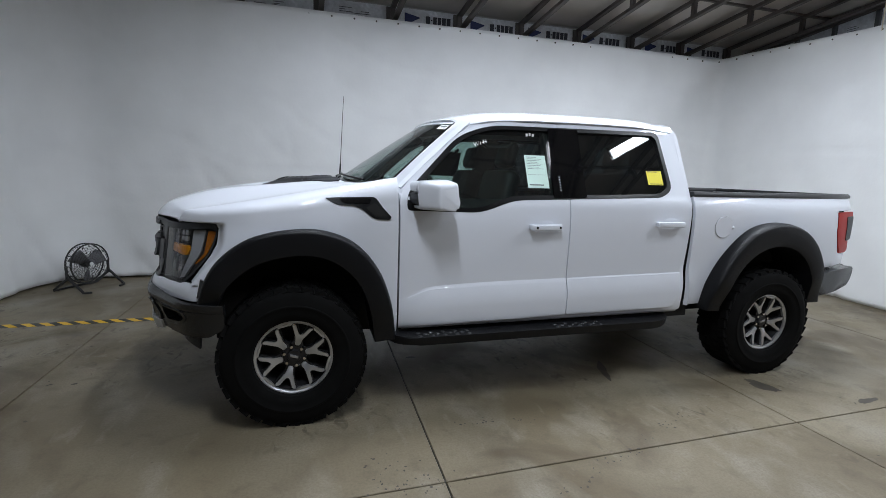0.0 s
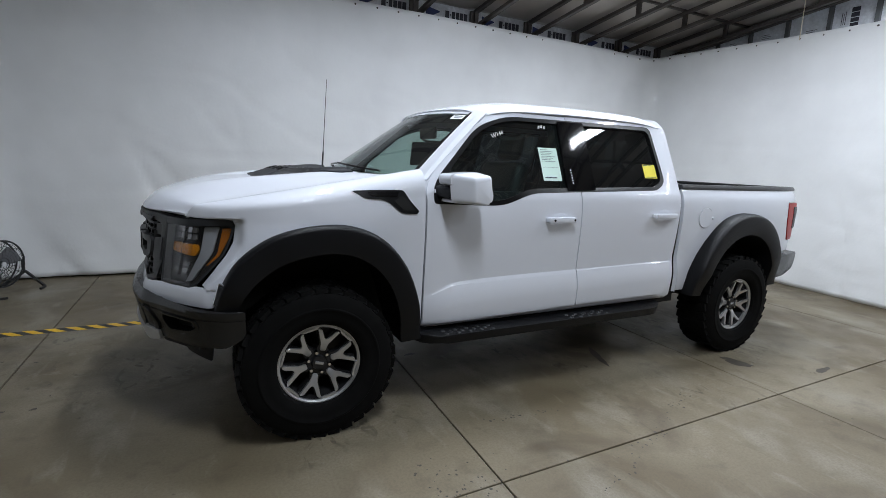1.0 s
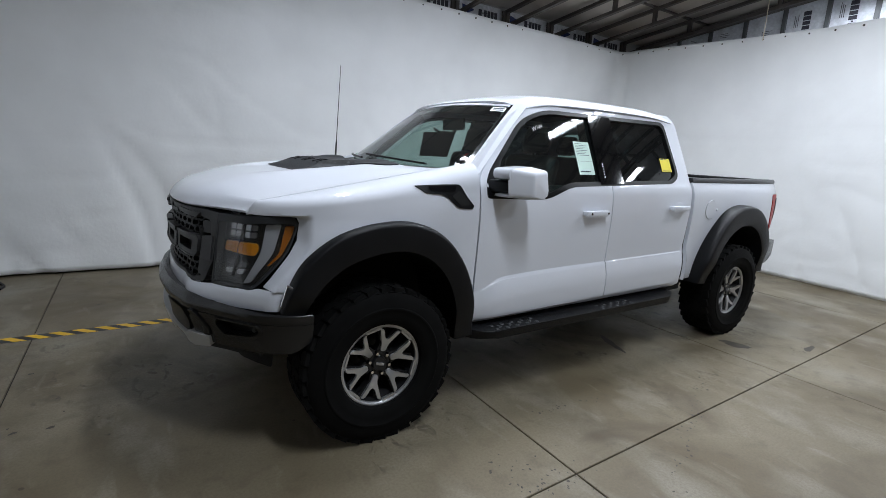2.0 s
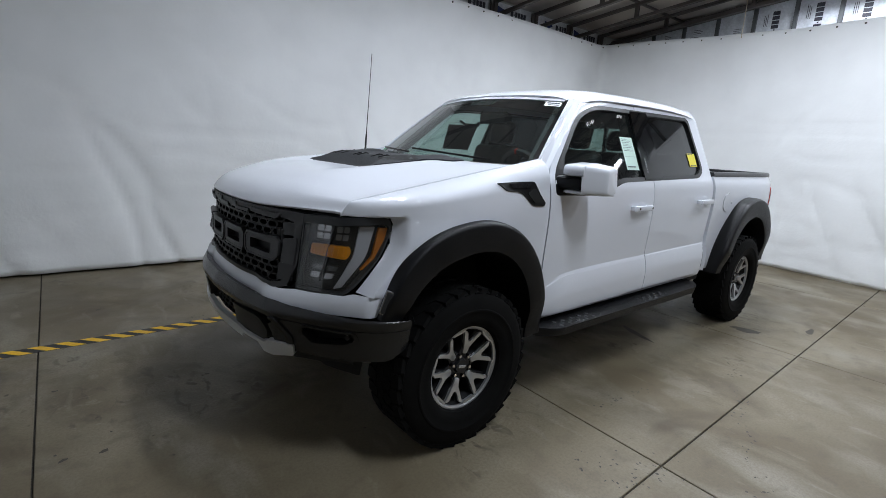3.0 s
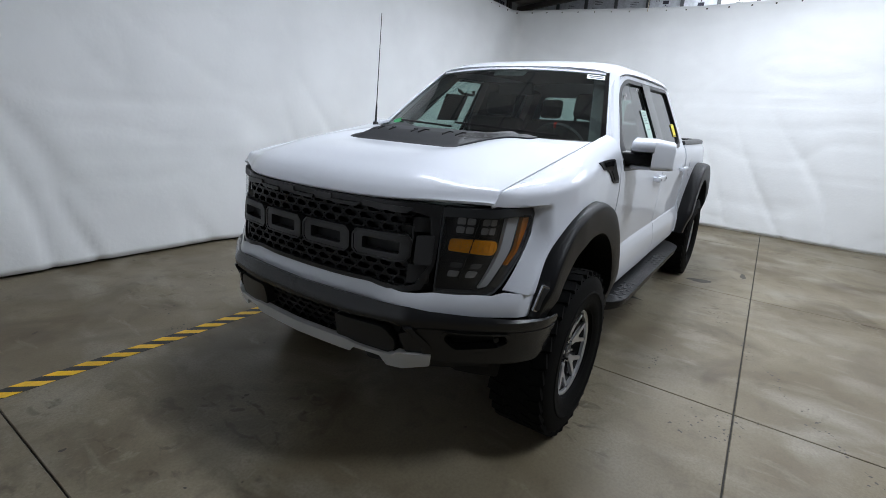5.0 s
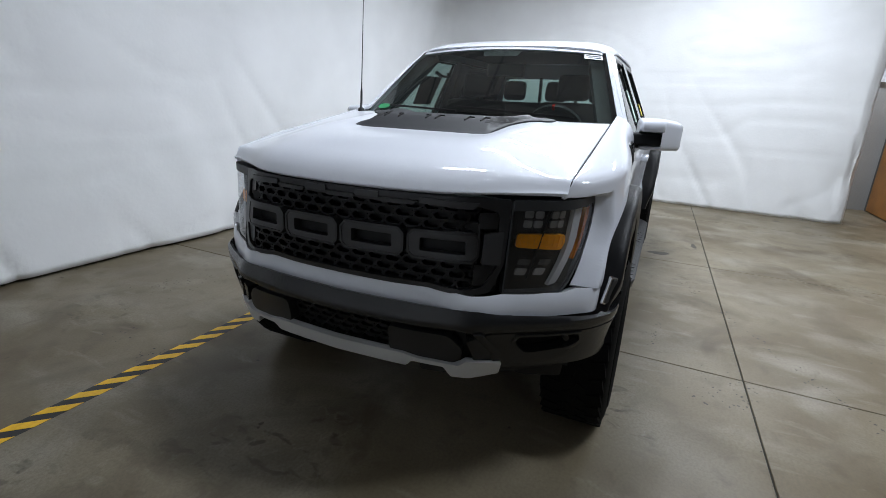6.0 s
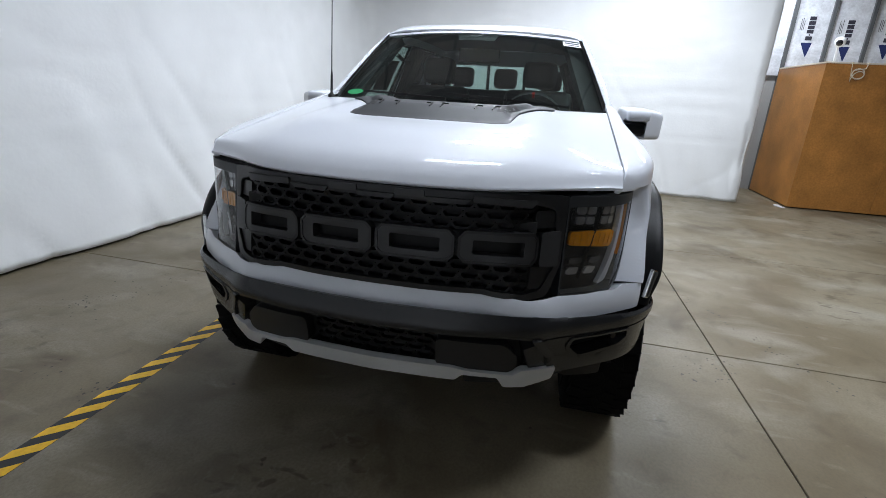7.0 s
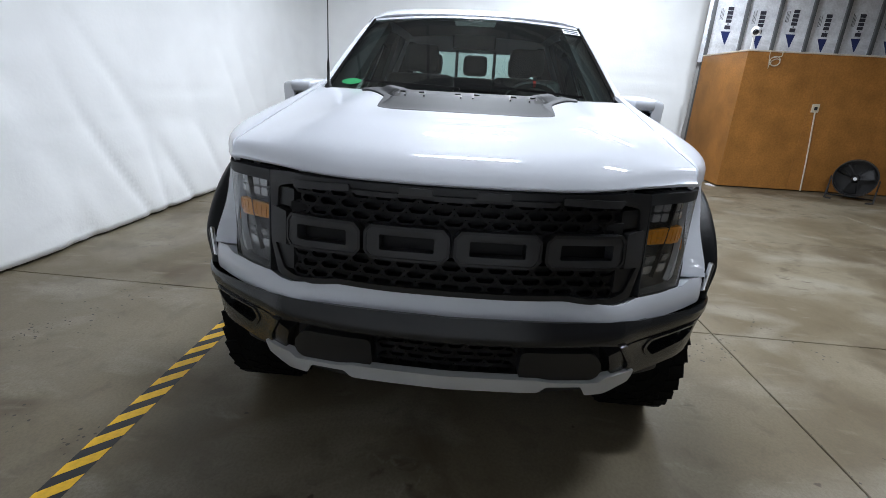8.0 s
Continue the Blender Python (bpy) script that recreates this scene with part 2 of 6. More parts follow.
for a, b in zip(grid, grid[1:]):
    for k in range(len(xs) - 1):
        bm.faces.new((a[k], a[k + 1], b[k + 1], b[k]))
tagged(link("ceiling", bm, LINING, smooth=60), "sloping roof lining of sagging grey insulation", "ceiling", kind="structure")
# steel frame
bm = bmesh.new()
y = NY - 1.5
while y > -13:
    beam(bm, (-12, y, roof_z(y) - 0.01), (EX, y, roof_z(y) - 0.01), 0.05, 0.03)
    y -= 1.5
frame_ob = link("roof_frame", bm, STEEL)
tagged(frame_ob, "dark steel roof frame of paired rafters on wall posts", "frame", kind="structure")
bm = bmesh.new()
d = 0.24
for dz in (0.04, 0.04 + d):
    beam(bm, (0, NY - 0.04, EAVE - dz), (0, RIDGE_Y, roof_z(RIDGE_Y) - dz), 0.07, 0.05)
y = NY - 1.5
while y > RIDGE_Y:
    beam(bm, (0, y, roof_z(y) - 0.04 - d), (0, y, roof_z(y) - 0.04), 0.06, 0.06)
    y -= 1.5
rafter = link("rafter", bm, STEEL, frame_ob)
bm = bmesh.new()
beam(bm, (0, NY - 0.07, 0), (0, NY - 0.07, EAVE - 0.03), 0.09, 0.07)
beam(bm, (0, NY - 0.09, EAVE - 0.50), (0, NY - 0.30, EAVE - 0.26), 0.06, 0.05)
beam(bm, (-0.05, NY - 0.07, EAVE - 0.36), (-0.05, NY - 0.07, EAVE - 0.03), 0.03, 0.1)
post = link("wall_post", bm, STEEL, frame_ob)
POSTS = [0.36 + 1.075 * i for i in range(-10, 8)]
for i, x in enumerate(POSTS):
    if i == 0:
        rafter.matrix_basis = post.matrix_basis = pose(x, 0, 0)
        continue
    for src in (rafter, post):
        o = new(src.name, src.data)
        o.parent = frame_ob
        o.matrix_basis = pose(x, 0, 0)


# foam boards: pale sheets with a blue wedge and dark bars printed on them
def foam_board(w, h, turned, seed, plain=False):
    """A board w wide and h high in the xz plane, facing -y, its foot at the origin; returns its meshes."""
    rnd = random.Random(seed)
    bm = bmesh.new()
    add_box(bm, 0.004, w - 0.004, 0, 0.03, 0.003, h - 0.003)
    yield "board", bm, FOAM
    def bar(x0, x1, z0, z1):
        return add_box(bmesh.new(), x0, x1, -0.002, 0.001, z0, z1)
    if plain:
        for k in range(3):
            x, z = rnd.uniform(0.1, w - 0.35), rnd.uniform(0.1, h - 0.15)
            for r in range(3):
                yield "print_bar", bar(x, x + rnd.uniform(0.08, 0.2), z + r * 0.03, z + r * 0.03 + 0.008), PRINT
        return
    at = rnd.uniform(0.30, 0.36) if turned else rnd.uniform(0.05, 0.3)
    run = h if turned else w
    c = w * 0.5 if turned else h * 0.64
    while at < run - 0.4:
        def put(a0, a1, c0, c1):
            return bar(c0, c1, a0, a1) if turned else bar(a0, a1, c0, c1)
        # a pointed blue wedge
        wedge = bmesh.new()
        tri = [(at, c - 0.11), (at + 0.24, c + 0.01), (at + 0.24, c + 0.025), (at, c + 0.075)]
        if turned:
            # on upright boards the wedge points down
            tri = [(2 * at + 0.24 - p, q) for p, q in reversed(tri)]
        lo = [wedge.verts.new((q, 0.001, p) if turned else (p, 0.001, q)) for p, q in tri]
        hi = [wedge.verts.new((v.co.x, -0.002, v.co.z)) for v in lo]
        wedge.faces.new(hi)
        for k in range(4):
            wedge.faces.new((lo[k], lo[k - 1], hi[k - 1], hi[k]))
        yield "print_wedge", wedge, BLUE
        # a row of short dark blocks in place of the printed name
        a = at + (0.28 if turned else 0.34)
        for k in range(6):
            if a > run - 0.1:
                break
            wd = (0.07, 0.025, 0.06, 0.06, 0.065, 0.065)[k]
            yield "print_block", put(a, min(a + wd, run), c - (0.055 if k != 1 else 0.01), c + (0.055 if k != 1 else 0.012)), PRINT
            a += wd + 0.012
        for r in range(3):
            yield "print_bar", put(at + 0.45, at + 0.6 + 0.1 * rnd.random(), c - 0.13 - 0.025 * r, c - 0.122 - 0.025 * r), PRINT
        at += 1.25 + rnd.uniform(-0.1, 0.1)


def hang_board(m, *args):
    base = None
    for nm, bm, mat in foam_board(*args):
        ob = link(nm if base is None else nm, bm, mat, base)
        if base is None:
            base = tagged(ob, "grey foam insulation board with blue and black print", "insulation board", group="foam boards on the hall walls")
            ob.name = "insulation_board"
            base.matrix_world = m
    return base


for i, (a, b) in enumerate(zip(POSTS, POSTS[1:])):
    if b > -1.5:
        hang_board(pose(a + 0.03, NY - 0.032, 3.69), b - a - 0.06, EAVE - 3.69, False, i, i in (9, 10))
# east wall: studs and upright boards
y = 3.6
k = 0
while y > -12:
    bm = bmesh.new()
    add_box(bm, EX - 0.10, EX - 0.001, y - 0.03, y + 0.03, 0, roof_z(y) - 0.02)
    link("wall_stud", bm, STUD, frame_ob)
    if y < 3.5:
        wide = 0.62
        h0 = 2.2 if y < -4.2 else 3.2
        hang_board(Matrix.Translation((EX - 0.05, y + 0.62 - 0.005, h0)) @ pose(0, 0, 0, 0, 0, -90), wide, roof_z(y) - h0 - 0.08, True, 40 + k, y > 1.0)
    y -= 0.63
    k += 1
bm = bmesh.new()
for j in range(20):
    ya, yb = 3.9 - 0.5 * j, 3.4 - 0.5 * j
    beam(bm, (EX - 0.16, ya, roof_z(ya) - 0.1), (EX - 0.16, yb, roof_z(yb) - 0.1), 0.08, 0.1)
link("end_rafter", bm, STEEL, frame_ob)

# plywood partition
PX, PY, PH = 6.75, -4.55, 2.31
bm = bmesh.new()
add_box(bm, PX + 0.03, EX - 0.12, -13, PY - 0.03, 0.02, PH - 0.03)
ply = link("plywood_partition", bm, VOID_DARK)
tagged(ply, "orange-brown plywood partition with a flat top", "partition", kind="structure")
for k in range(7):
    bm = bmesh.new()
    add_box(bm, PX, PX + 0.03, PY - 1.22 * (k + 1) + 0.002, PY - 1.22 * k - 0.002, 0.02, PH, bevel=0.002)
    part("plywood_sheet", bm, PLY, ply)
bm = bmesh.new()
add_box(bm, PX + 0.001, EX - 0.12, PY - 0.03, PY + 0.004, 0.02, PH, bevel=0.002)
part("plywood_sheet", bm, PLY, ply)
bm = bmesh.new()
add_box(bm, PX - 0.01, EX - 0.12, -13, PY + 0.015, PH, PH + 0.025, bevel=0.004)
part("top_board", bm, TRIMWOOD, ply, "pale timber top board")

# ---- lamps' housings ----
def tube_lamp(x, y, turn):
    bm = bmesh.new()
    add_box(bm, -0.11, 0.11, -0.64, 0.64, 0.03, 0.09, bevel=0.01)
    for sx in (-1, 1):
        beam(bm, (sx * 0.115, -0.64, 0.01), (sx * 0.115, 0.64, 0.01), 0.012, 0.07)
    ob = link("strip_or_fill_lamp", bm, WHITE_METAL)
    ob.matrix_basis = pose(x, y, LAMP_Z, 0, 0, turn)
    for sy in (-0.5, 0.5):
        b2 = bmesh.new()
        beam(b2, (0, sy, 0.08), (0, sy, roof_z(y) - LAMP_Z), 0.006, 0.006)
        link("hanger", b2, STEEL, ob)
    return tagged(ob, "white strip or added fill lamp hung under the roof", "ceiling lamp", group="strip lamps under the roof")


# the added fill lamps get the same housing
for lx, ly, watts, turn in LAMPS:
    tube_lamp(lx, ly, turn)

# ---- hazard tape on the floor ----
bm = bmesh.new()
TY0, TY1, PITCH = 1.41, 1.52, 0.15
add_box(bm, -3.25, 6.9, TY0, TY1, 0.0, 0.0012)
tape = link("hazard_tape", bm, TAPE_K)
tagged(tape, "black and yellow striped hazard tape stuck to the floor", "floor tape")
x = -3.2
stripe = None
while x < 6.75:
    if stripe is None:
        b2 = bmesh.new()
        lo = [b2.verts.new(p) for p in ((0.11, TY0, 0.0012), (0.185, TY0, 0.0012), (0.075, TY1, 0.0012), (0.0, TY1, 0.0012))]
        hi = [b2.verts.new(v.co + Vector((0, 0, 0.0008))) for v in lo]
        b2.faces.new(hi)
        for q in range(4):
            b2.faces.new((lo[q], lo[q - 1], hi[q - 1], hi[q]))
        stripe = bpy.data.meshes.new("stripe")
        b2.to_mesh(stripe)
        b2.free()
        stripe.materials.append(TAPE_Y)
    o = new("stripe", stripe)
    o.parent = tape
    o.matrix_basis = pose(x, 0, 0)
    x += PITCH

# ---- wet marks on the floor ----
def wet_mark(x, y, a, b, turn, seed):
    bm = bmesh.new()
    rnd = random.Random(seed)
    ph = [rnd.uniform(0, 6) for _ in range(4)]
    vs = []
    for q in range(36):
        t = 2 * math.pi * q / 36
        r = 1 + 0.18 * math.sin(2 * t + ph[0]) + 0.14 * math.sin(3 * t + ph[1]) + 0.08 * math.sin(7 * t + ph[2])
        vs.append(bm.verts.new((a * r * math.cos(t), b * r * math.sin(t), 0.0006)))
    bm.faces.new(vs)
    ob = link("floor_stain", bm, OIL)
    ob.matrix_basis = pose(x, y, 0, 0, 0, turn)
    tagged(ob, "dark oily stain soaked into the concrete floor", "stain", group="stains on the concrete")


wet_mark(3.49, -1.24, 0.06, 0.13, 25, 1)
wet_mark(2.425, -0.70, 0.035, 0.17, -18, 2)
wet_mark(0.93, -0.10, 0.04, 0.02, 0, 3)
wet_mark(-1.69, -0.07, 0.022, 0.010, 40, 5)
wet_mark(-1.53, -0.09, 0.024, 0.011, 20, 6)
wet_mark(-1.71, 0.72, 0.014, 0.011, 0, 7)
wet_mark(4.05, -1.62, 0.10, 0.03, 10, 9)
rnd = random.Random(8)
bm = bmesh.new()
TRAIL = ((2.53, -1.49), (2.24, -1.58), (1.63, -1.89), (1.29, -2.02), (0.98, -2.17), (0.82, -2.26), (0.5, -2.45))
# (how many, middle x, middle y, spread x, spread y) of each cluster of drips and scuffs
CLUSTERS = ((16, 1.12, -1.26, 0.08, 0.03), (8, 1.40, -1.30, 0.05, 0.02), (46, 0.13, 2.47, 0.14, 0.13), (40, 0.66, 2.30, 0.22, 0.10), (14, -0.74, 1.57, 0.06, 0.04), (10, -0.65, 1.95, 0.06, 0.05), (20, 0.50, -1.56, 0.12, 0.06), (30, 0.62, -1.76, 0.12, 0.035), (14, 3.95, -1.60, 0.16, 0.03))
SPOTS = []
for num, cx, cy, sx, sy in CLUSTERS:
    SPOTS += [(cx + rnd.gauss(0, sx), cy + rnd.gauss(0, sy), rnd.uniform(0.003, 0.010)) for _ in range(num)]
for _ in range(90):
    k = rnd.randrange(len(TRAIL) - 1)
    t = rnd.random()
    SPOTS.append((TRAIL[k][0] * (1 - t) + TRAIL[k + 1][0] * t + rnd.gauss(0, 0.025), TRAIL[k][1] * (1 - t) + TRAIL[k + 1][1] * t + rnd.gauss(0, 0.025), rnd.uniform(0.003, 0.011)))
# chips along the saw cuts
for _ in range(60):
    x = rnd.uniform(-0.6, 4.5)
    SPOTS.append((x, cut_y(3, x) + rnd.choice((-1, 1)) * rnd.uniform(0.004, 0.02), rnd.uniform(0.002, 0.007)))
for _ in range(30):
    y = rnd.uniform(-3.0, 0.5)
    SPOTS.append((cut_x(4, y) + rnd.choice((-1, 1)) * rnd.uniform(0.004, 0.015), y, rnd.uniform(0.002, 0.006)))
SPOTS += [(rnd.uniform(-2.2, 5), rnd.uniform(-3, 3), rnd.uniform(0.003, 0.009)) for _ in range(40)]
for x, y, r in SPOTS:
    m = pose(x, y, 0.0007, 0, 0, rnd.uniform(0, 360)) @ Matrix.Diagonal((1, rnd.uniform(0.3, 1), 1, 1))
    bmesh.ops.create_circle(bm, cap_ends=True, segments=7, radius=r, matrix=m)
tagged(link("floor_spots", bm, OIL), "small dark drips scattered over the concrete floor", "stain", kind="stuff")

# ---- fans ----
def wire_ring(bm, r, w, m=None, n=40):
    pts = [Vector((r * math.cos(2 * math.pi * k / n), 0, r * math.sin(2 * math.pi * k / n))) for k in range(n)]
    for k in range(n):
        beam(bm, pts[k], pts[(k + 1) % n], w, w)
    return bm


def floor_fan(m, R, depth, label, spokes=20, solid=False):
    """A drum fan on a bent tube stand; it looks along -y."""
    fan = new("floor_fan")
    fan.matrix_basis = m
    tagged(fan, label, "fan")
    zc = R + 0.07
    for yy in (-depth / 2, depth / 2):
        bm = bmesh.new()
        for r, w in ((R, 0.013), (R * 0.88, 0.003), (R * 0.75, 0.003), (R * 0.62, 0.003), (R * 0.5, 0.003), (R * 0.38, 0.003), (R * 0.26, 0.006)):
            b2 = wire_ring(bmesh.new(), r, w)
            b2.transform(pose(0, yy * (1 if r > R * 0.9 else 1.3), zc))
            me = bpy.data.meshes.new("t")
            b2.to_mesh(me)
            b2.free()
            bm.from_mesh(me)
            bpy.data.meshes.remove(me)
        for k in range(spokes):
            a = 2 * math.pi * k / spokes
            beam(bm, (R * 0.24 * math.cos(a), yy * 1.3, zc + R * 0.24 * math.sin(a)), (R * math.cos(a), yy, zc + R * math.sin(a)), 0.0032, 0.0032)
        part("guard", bm, BLACK, fan, "black wire guard")
    for k in range(12):
        a = 2 * math.pi * k / 12
        bm = bmesh.new()
        beam(bm, (R * math.cos(a), -depth / 2, zc + R * math.sin(a)), (R * math.cos(a), depth / 2, zc + R * math.sin(a)), 0.008, 0.008)
        part("drum_bar", bm, BLACK, fan)
    if solid:
        bm = bmesh.new()
        n = 40
        rim = [[bm.verts.new((r * math.cos(2 * math.pi * k / n), y, zc + r * math.sin(2 * math.pi * k / n))) for k in range(n)] for r, y in ((R * 0.2, depth * 0.44), (R * 1.01, depth * 0.44), (R * 1.01, -depth * 0.44))]
        for q in range(2):
            for k in range(n):
                bm.faces.new((rim[q][k], rim[q][(k + 1) % n], rim[q + 1][(k + 1) % n], rim[q + 1][k]))
        part("drum_shell", bm, BLACK, fan, "closed black drum shell", smooth=40)
    for k in range(3):
        bm = bmesh.new()
        rows = []
        for i in range(6):
            r = R * (0.15 + 0.75 * i / 5)
            row = []
            for j in range(7):
                t = (j / 6 - 0.5) * (1.25 - 0.1 * i) + 2.094 * k + 0.4
                row.append(bm.verts.new((r * math.cos(t), (j / 6 - 0.5) * 0.09, zc + r * math.sin(t))))
            rows.append(row)
        for a, b in zip(rows, rows[1:]):
            for j in range(6):
                bm.faces.new((a[j], a[j + 1], b[j + 1], b[j]))
        bl = part("blade", bm, BLACK if solid else BLADE, fan, "" if solid else "grey fan blade", smooth=60)
        sol = bl.modifiers.new("thickness", "SOLIDIFY")
        sol.thickness = 0.004
    bm = bmesh.new()
    bmesh.ops.create_cone(bm, cap_ends=True, segments=20, radius1=R * 0.2, radius2=R * 0.16, depth=depth * 0.9, matrix=pose(0, 0.03, zc, 90))
    part("motor", bm, BLACK, fan)
    bm = bmesh.new()
    bmesh.ops.create_cone(bm, cap_ends=True, segments=20, radius1=R * 0.09, radius2=R * 0.09, depth=0.012, matrix=pose(0, -depth * 0.7, zc, 90))
    part("badge", bm, WHITE_METAL, fan, "round white badge")
    for sx in (-1, 1):
        bm = bmesh.new()
        x = sx * (R + 0.025)
        path = [(x, 0, zc), (x, -0.02, zc - R * 0.55), (x, -0.24, 0.02), (x * 0.7, -0.26, 0.012)]
        for a, b in zip(path, path[1:]):
            beam(bm, a, b, 0.022, 0.022)
        path = [(x, -0.02, zc - R * 0.55), (x, 0.22, 0.02)]
        beam(bm, *path, 0.022, 0.022)
        part("stand_leg", bm, BLACK, fan)
    bm = bmesh.new()
    beam(bm, (-R - 0.03, 0.22, 0.014), (R + 0.03, 0.22, 0.014), 0.022, 0.022)
    part("stand_bar", bm, BLACK, fan)
    return fan


floor_fan(pose(-2.55, 3.0, 0, 0, 0, 60), 0.25, 0.09, "black wire-guard floor fan on a tube stand")
floor_fan(pose(6.25, -6.55, 0, 0, 0, -128), 0.30, 0.2, "large black drum fan standing by the plywood", 28, True)

# ---- small things by the partition ----
def tube(name, pts, r, mat, label, category):
    cu = bpy.data.curves.new(name, "CURVE")
    cu.dimensions, cu.bevel_depth, cu.bevel_resolution = "3D", r, 2
    sp = cu.splines.new("POLY")
    sp.points.add(len(pts) - 1)
    for q, p in zip(sp.points, pts):
        q.co = (*p, 1)
    tmp = bpy.data.objects.new(name, cu)
    me = bpy.data.meshes.new_from_object(tmp)
    bpy.data.objects.remove(tmp)
    me.materials.append(mat)
    return tagged(new(name, me), label, category)


tube("power_cable", [(PX - 0.012, -5.885 - 0.15 * t - 0.01 * math.sin(3 * t), 1.44 - 1.43 * t) for t in np.linspace(0, 1, 14)], 0.012, CABLE, "pale cable hanging from the outlet to the floor", "cable")
coil = [(PX - 0.015, -4.89, PH + 0.03)] + [(PX - 0.02 - 0.004 * k / 20, -5.0 + 0.085 * math.cos(k * 0.5), 2.17 + 0.075 * math.sin(k * 0.5) - 0.12 * math.exp(-k / 3)) for k in range(40)] + [(PX - 0.02, -5.09, 2.25), (PX - 0.015, -5.11, PH + 0.03)]
tube("cable_coil", coil, 0.007, CABLE, "loose coil of pale cable over the plywood edge", "cable")
tube("hanging_cord", [(7.1, 0.70, 3.5), (7.1, 0.70, roof_z(0.7))], 0.006, CABLE, "thin white cord tying the curtain to the roof", "cord")
bm = bmesh.new()
add_box(bm, PX - 0.022, PX - 0.001, -5.94, -5.82, 1.38, 1.52, bevel=0.006)
out = link("wall_outlet", bm, CABLE)
tagged(out, "pale wall outlet box on the plywood", "outlet")
bm = bmesh.new()
add_box(bm, PX - 0.035, PX - 0.021, -5.905, -5.855, 1.42, 1.475, bevel=0.004)
part("plug", bm, BLACK, out, "black plug")
camo = new("security_camera")
tagged(camo, "white dome security camera on a short stem", "camera")
bm = bmesh.new()
bmesh.ops.create_uvsphere(bm, u_segments=20, v_segments=14, radius=0.085)
part("housing", bm, WHITE_METAL, camo, smooth=60).matrix_basis = pose(7.82, -5.12, 2.74)
bm = bmesh.new()
bmesh.ops.create_uvsphere(bm, u_segments=16, v_segments=10, radius=0.05)
part("dome", bm, GLOSSY_BLACK, camo, "smoked dome", smooth=60).matrix_basis = pose(7.76, -5.09, 2.72)
bm = bmesh.new()
beam(bm, (7.84, -5.12, PH + 0.025), (7.84, -5.12, 2.7), 0.03, 0.03)
part("stem", bm, WHITE_METAL, camo)
# debris at the foot of the partition
bm = bmesh.new()
for q in range(5):
    add_box(bm, 6.68 + 0.05 * q, 6.72 + 0.05 * q, PY + 0.05 + 0.03 * (q % 2), PY + 0.11 + 0.03 * (q % 3), 0.0, 0.012, bevel=0.002)
tagged(link("paper_scraps", bm, WHITE_METAL), "white scraps at the foot of the plywood", "litter", kind="stuff")


def glass(name, tint):
    """Thin glass: tinted see-through, with a clear gloss that grows towards grazing views."""
    m = bpy.data.materials.new(name)
    m.use_nodes = True
    nt = m.node_tree
    nt.nodes.remove(nt.nodes["Principled BSDF"])
    out = nt.nodes["Material Output"]
    a, g, mix, lw, pw, mad = (nt.nodes.new(k) for k in ("ShaderNodeBsdfTransparent", "ShaderNodeBsdfGlossy", "ShaderNodeMixShader", "ShaderNodeLayerWeight", "ShaderNodeMath", "ShaderNodeMath"))
    a.inputs[0].default_value = (*tint, 1)
    g.inputs["Roughness"].default_value = 0.015
    lw.inputs[0].default_value = 0.5
    pw.operation, mad.operation = "POWER", "MULTIPLY_ADD"
    pw.inputs[1].default_value = 5.0
    mad.inputs[1].default_value, mad.inputs[2].default_value = 0.92, 0.07
    nt.links.new(lw.outputs["Facing"], pw.inputs[0])
    nt.links.new(pw.outputs[0], mad.inputs[0])
    nt.links.new(mad.outputs[0], mix.inputs[0])
    nt.links.new(a.outputs[0], mix.inputs[1])
    nt.links.new(g.outputs[0], mix.inputs[2])
    # a faint pale diffuse layer that stands in for reflected haze
    film, haze = nt.nodes.new("ShaderNodeMixShader"), nt.nodes.new("ShaderNodeBsdfDiffuse")
    film.inputs[0].default_value = 0.012
    haze.inputs[0].default_value = (0.55, 0.58, 0.58, 1)
    nt.links.new(mix.outputs[0], film.inputs[1])
    nt.links.new(haze.outputs[0], film.inputs[2])
    nt.links.new(film.outputs[0], out.inputs[0])
    return m


# ---- the pickup ----
def hermite(pts):
    """A smooth curve through (t, value) pairs."""
    ts = [p[0] for p in pts]
    vs = [np.array(p[1], float) for p in pts]
    n = len(ts)
    ms = []
    for i in range(n):
        a, b = max(0, i - 1), min(n - 1, i + 1)
        ms.append((vs[b] - vs[a]) / (ts[b] - ts[a]))

    def f(t):
        t = min(max(t, ts[0]), ts[-1])
        i = 0
        while i < n - 2 and t > ts[i + 1]:
            i += 1
        h = ts[i + 1] - ts[i]
        u = (t - ts[i]) / h
        return ((2 * u**3 - 3 * u**2 + 1) * vs[i] + (u**3 - 2 * u**2 + u) * h * ms[i] + (-2 * u**3 + 3 * u**2) * vs[i + 1] + (u**3 - u**2) * h * ms[i + 1])

    return f


def rounded(pts, default=0.02, n=4):
    """A closed outline with its corners rounded; a point may carry its own radius as a third number."""
    out = []
    m = len(pts)
    for i, p in enumerate(pts):
        r = p[2] if len(p) > 2 else default
        a, c, b = Vector(pts[i - 1][:2]), Vector(p[:2]), Vector(pts[(i + 1) % m][:2])
        d1, d2 = (a - c), (b - c)
        r = min(r, d1.length * 0.45, d2.length * 0.45)
        if r < 1e-4:
            out.append((c.x, c.y))
            continue
        p1, p2 = c + d1.normalized() * r, c + d2.normalized() * r
        for k in range(n + 1):
            t = k / n
            q = p1 * (1 - t) ** 2 + c * 2 * t * (1 - t) + p2 * t**2
            out.append((q.x, q.y))
    return out


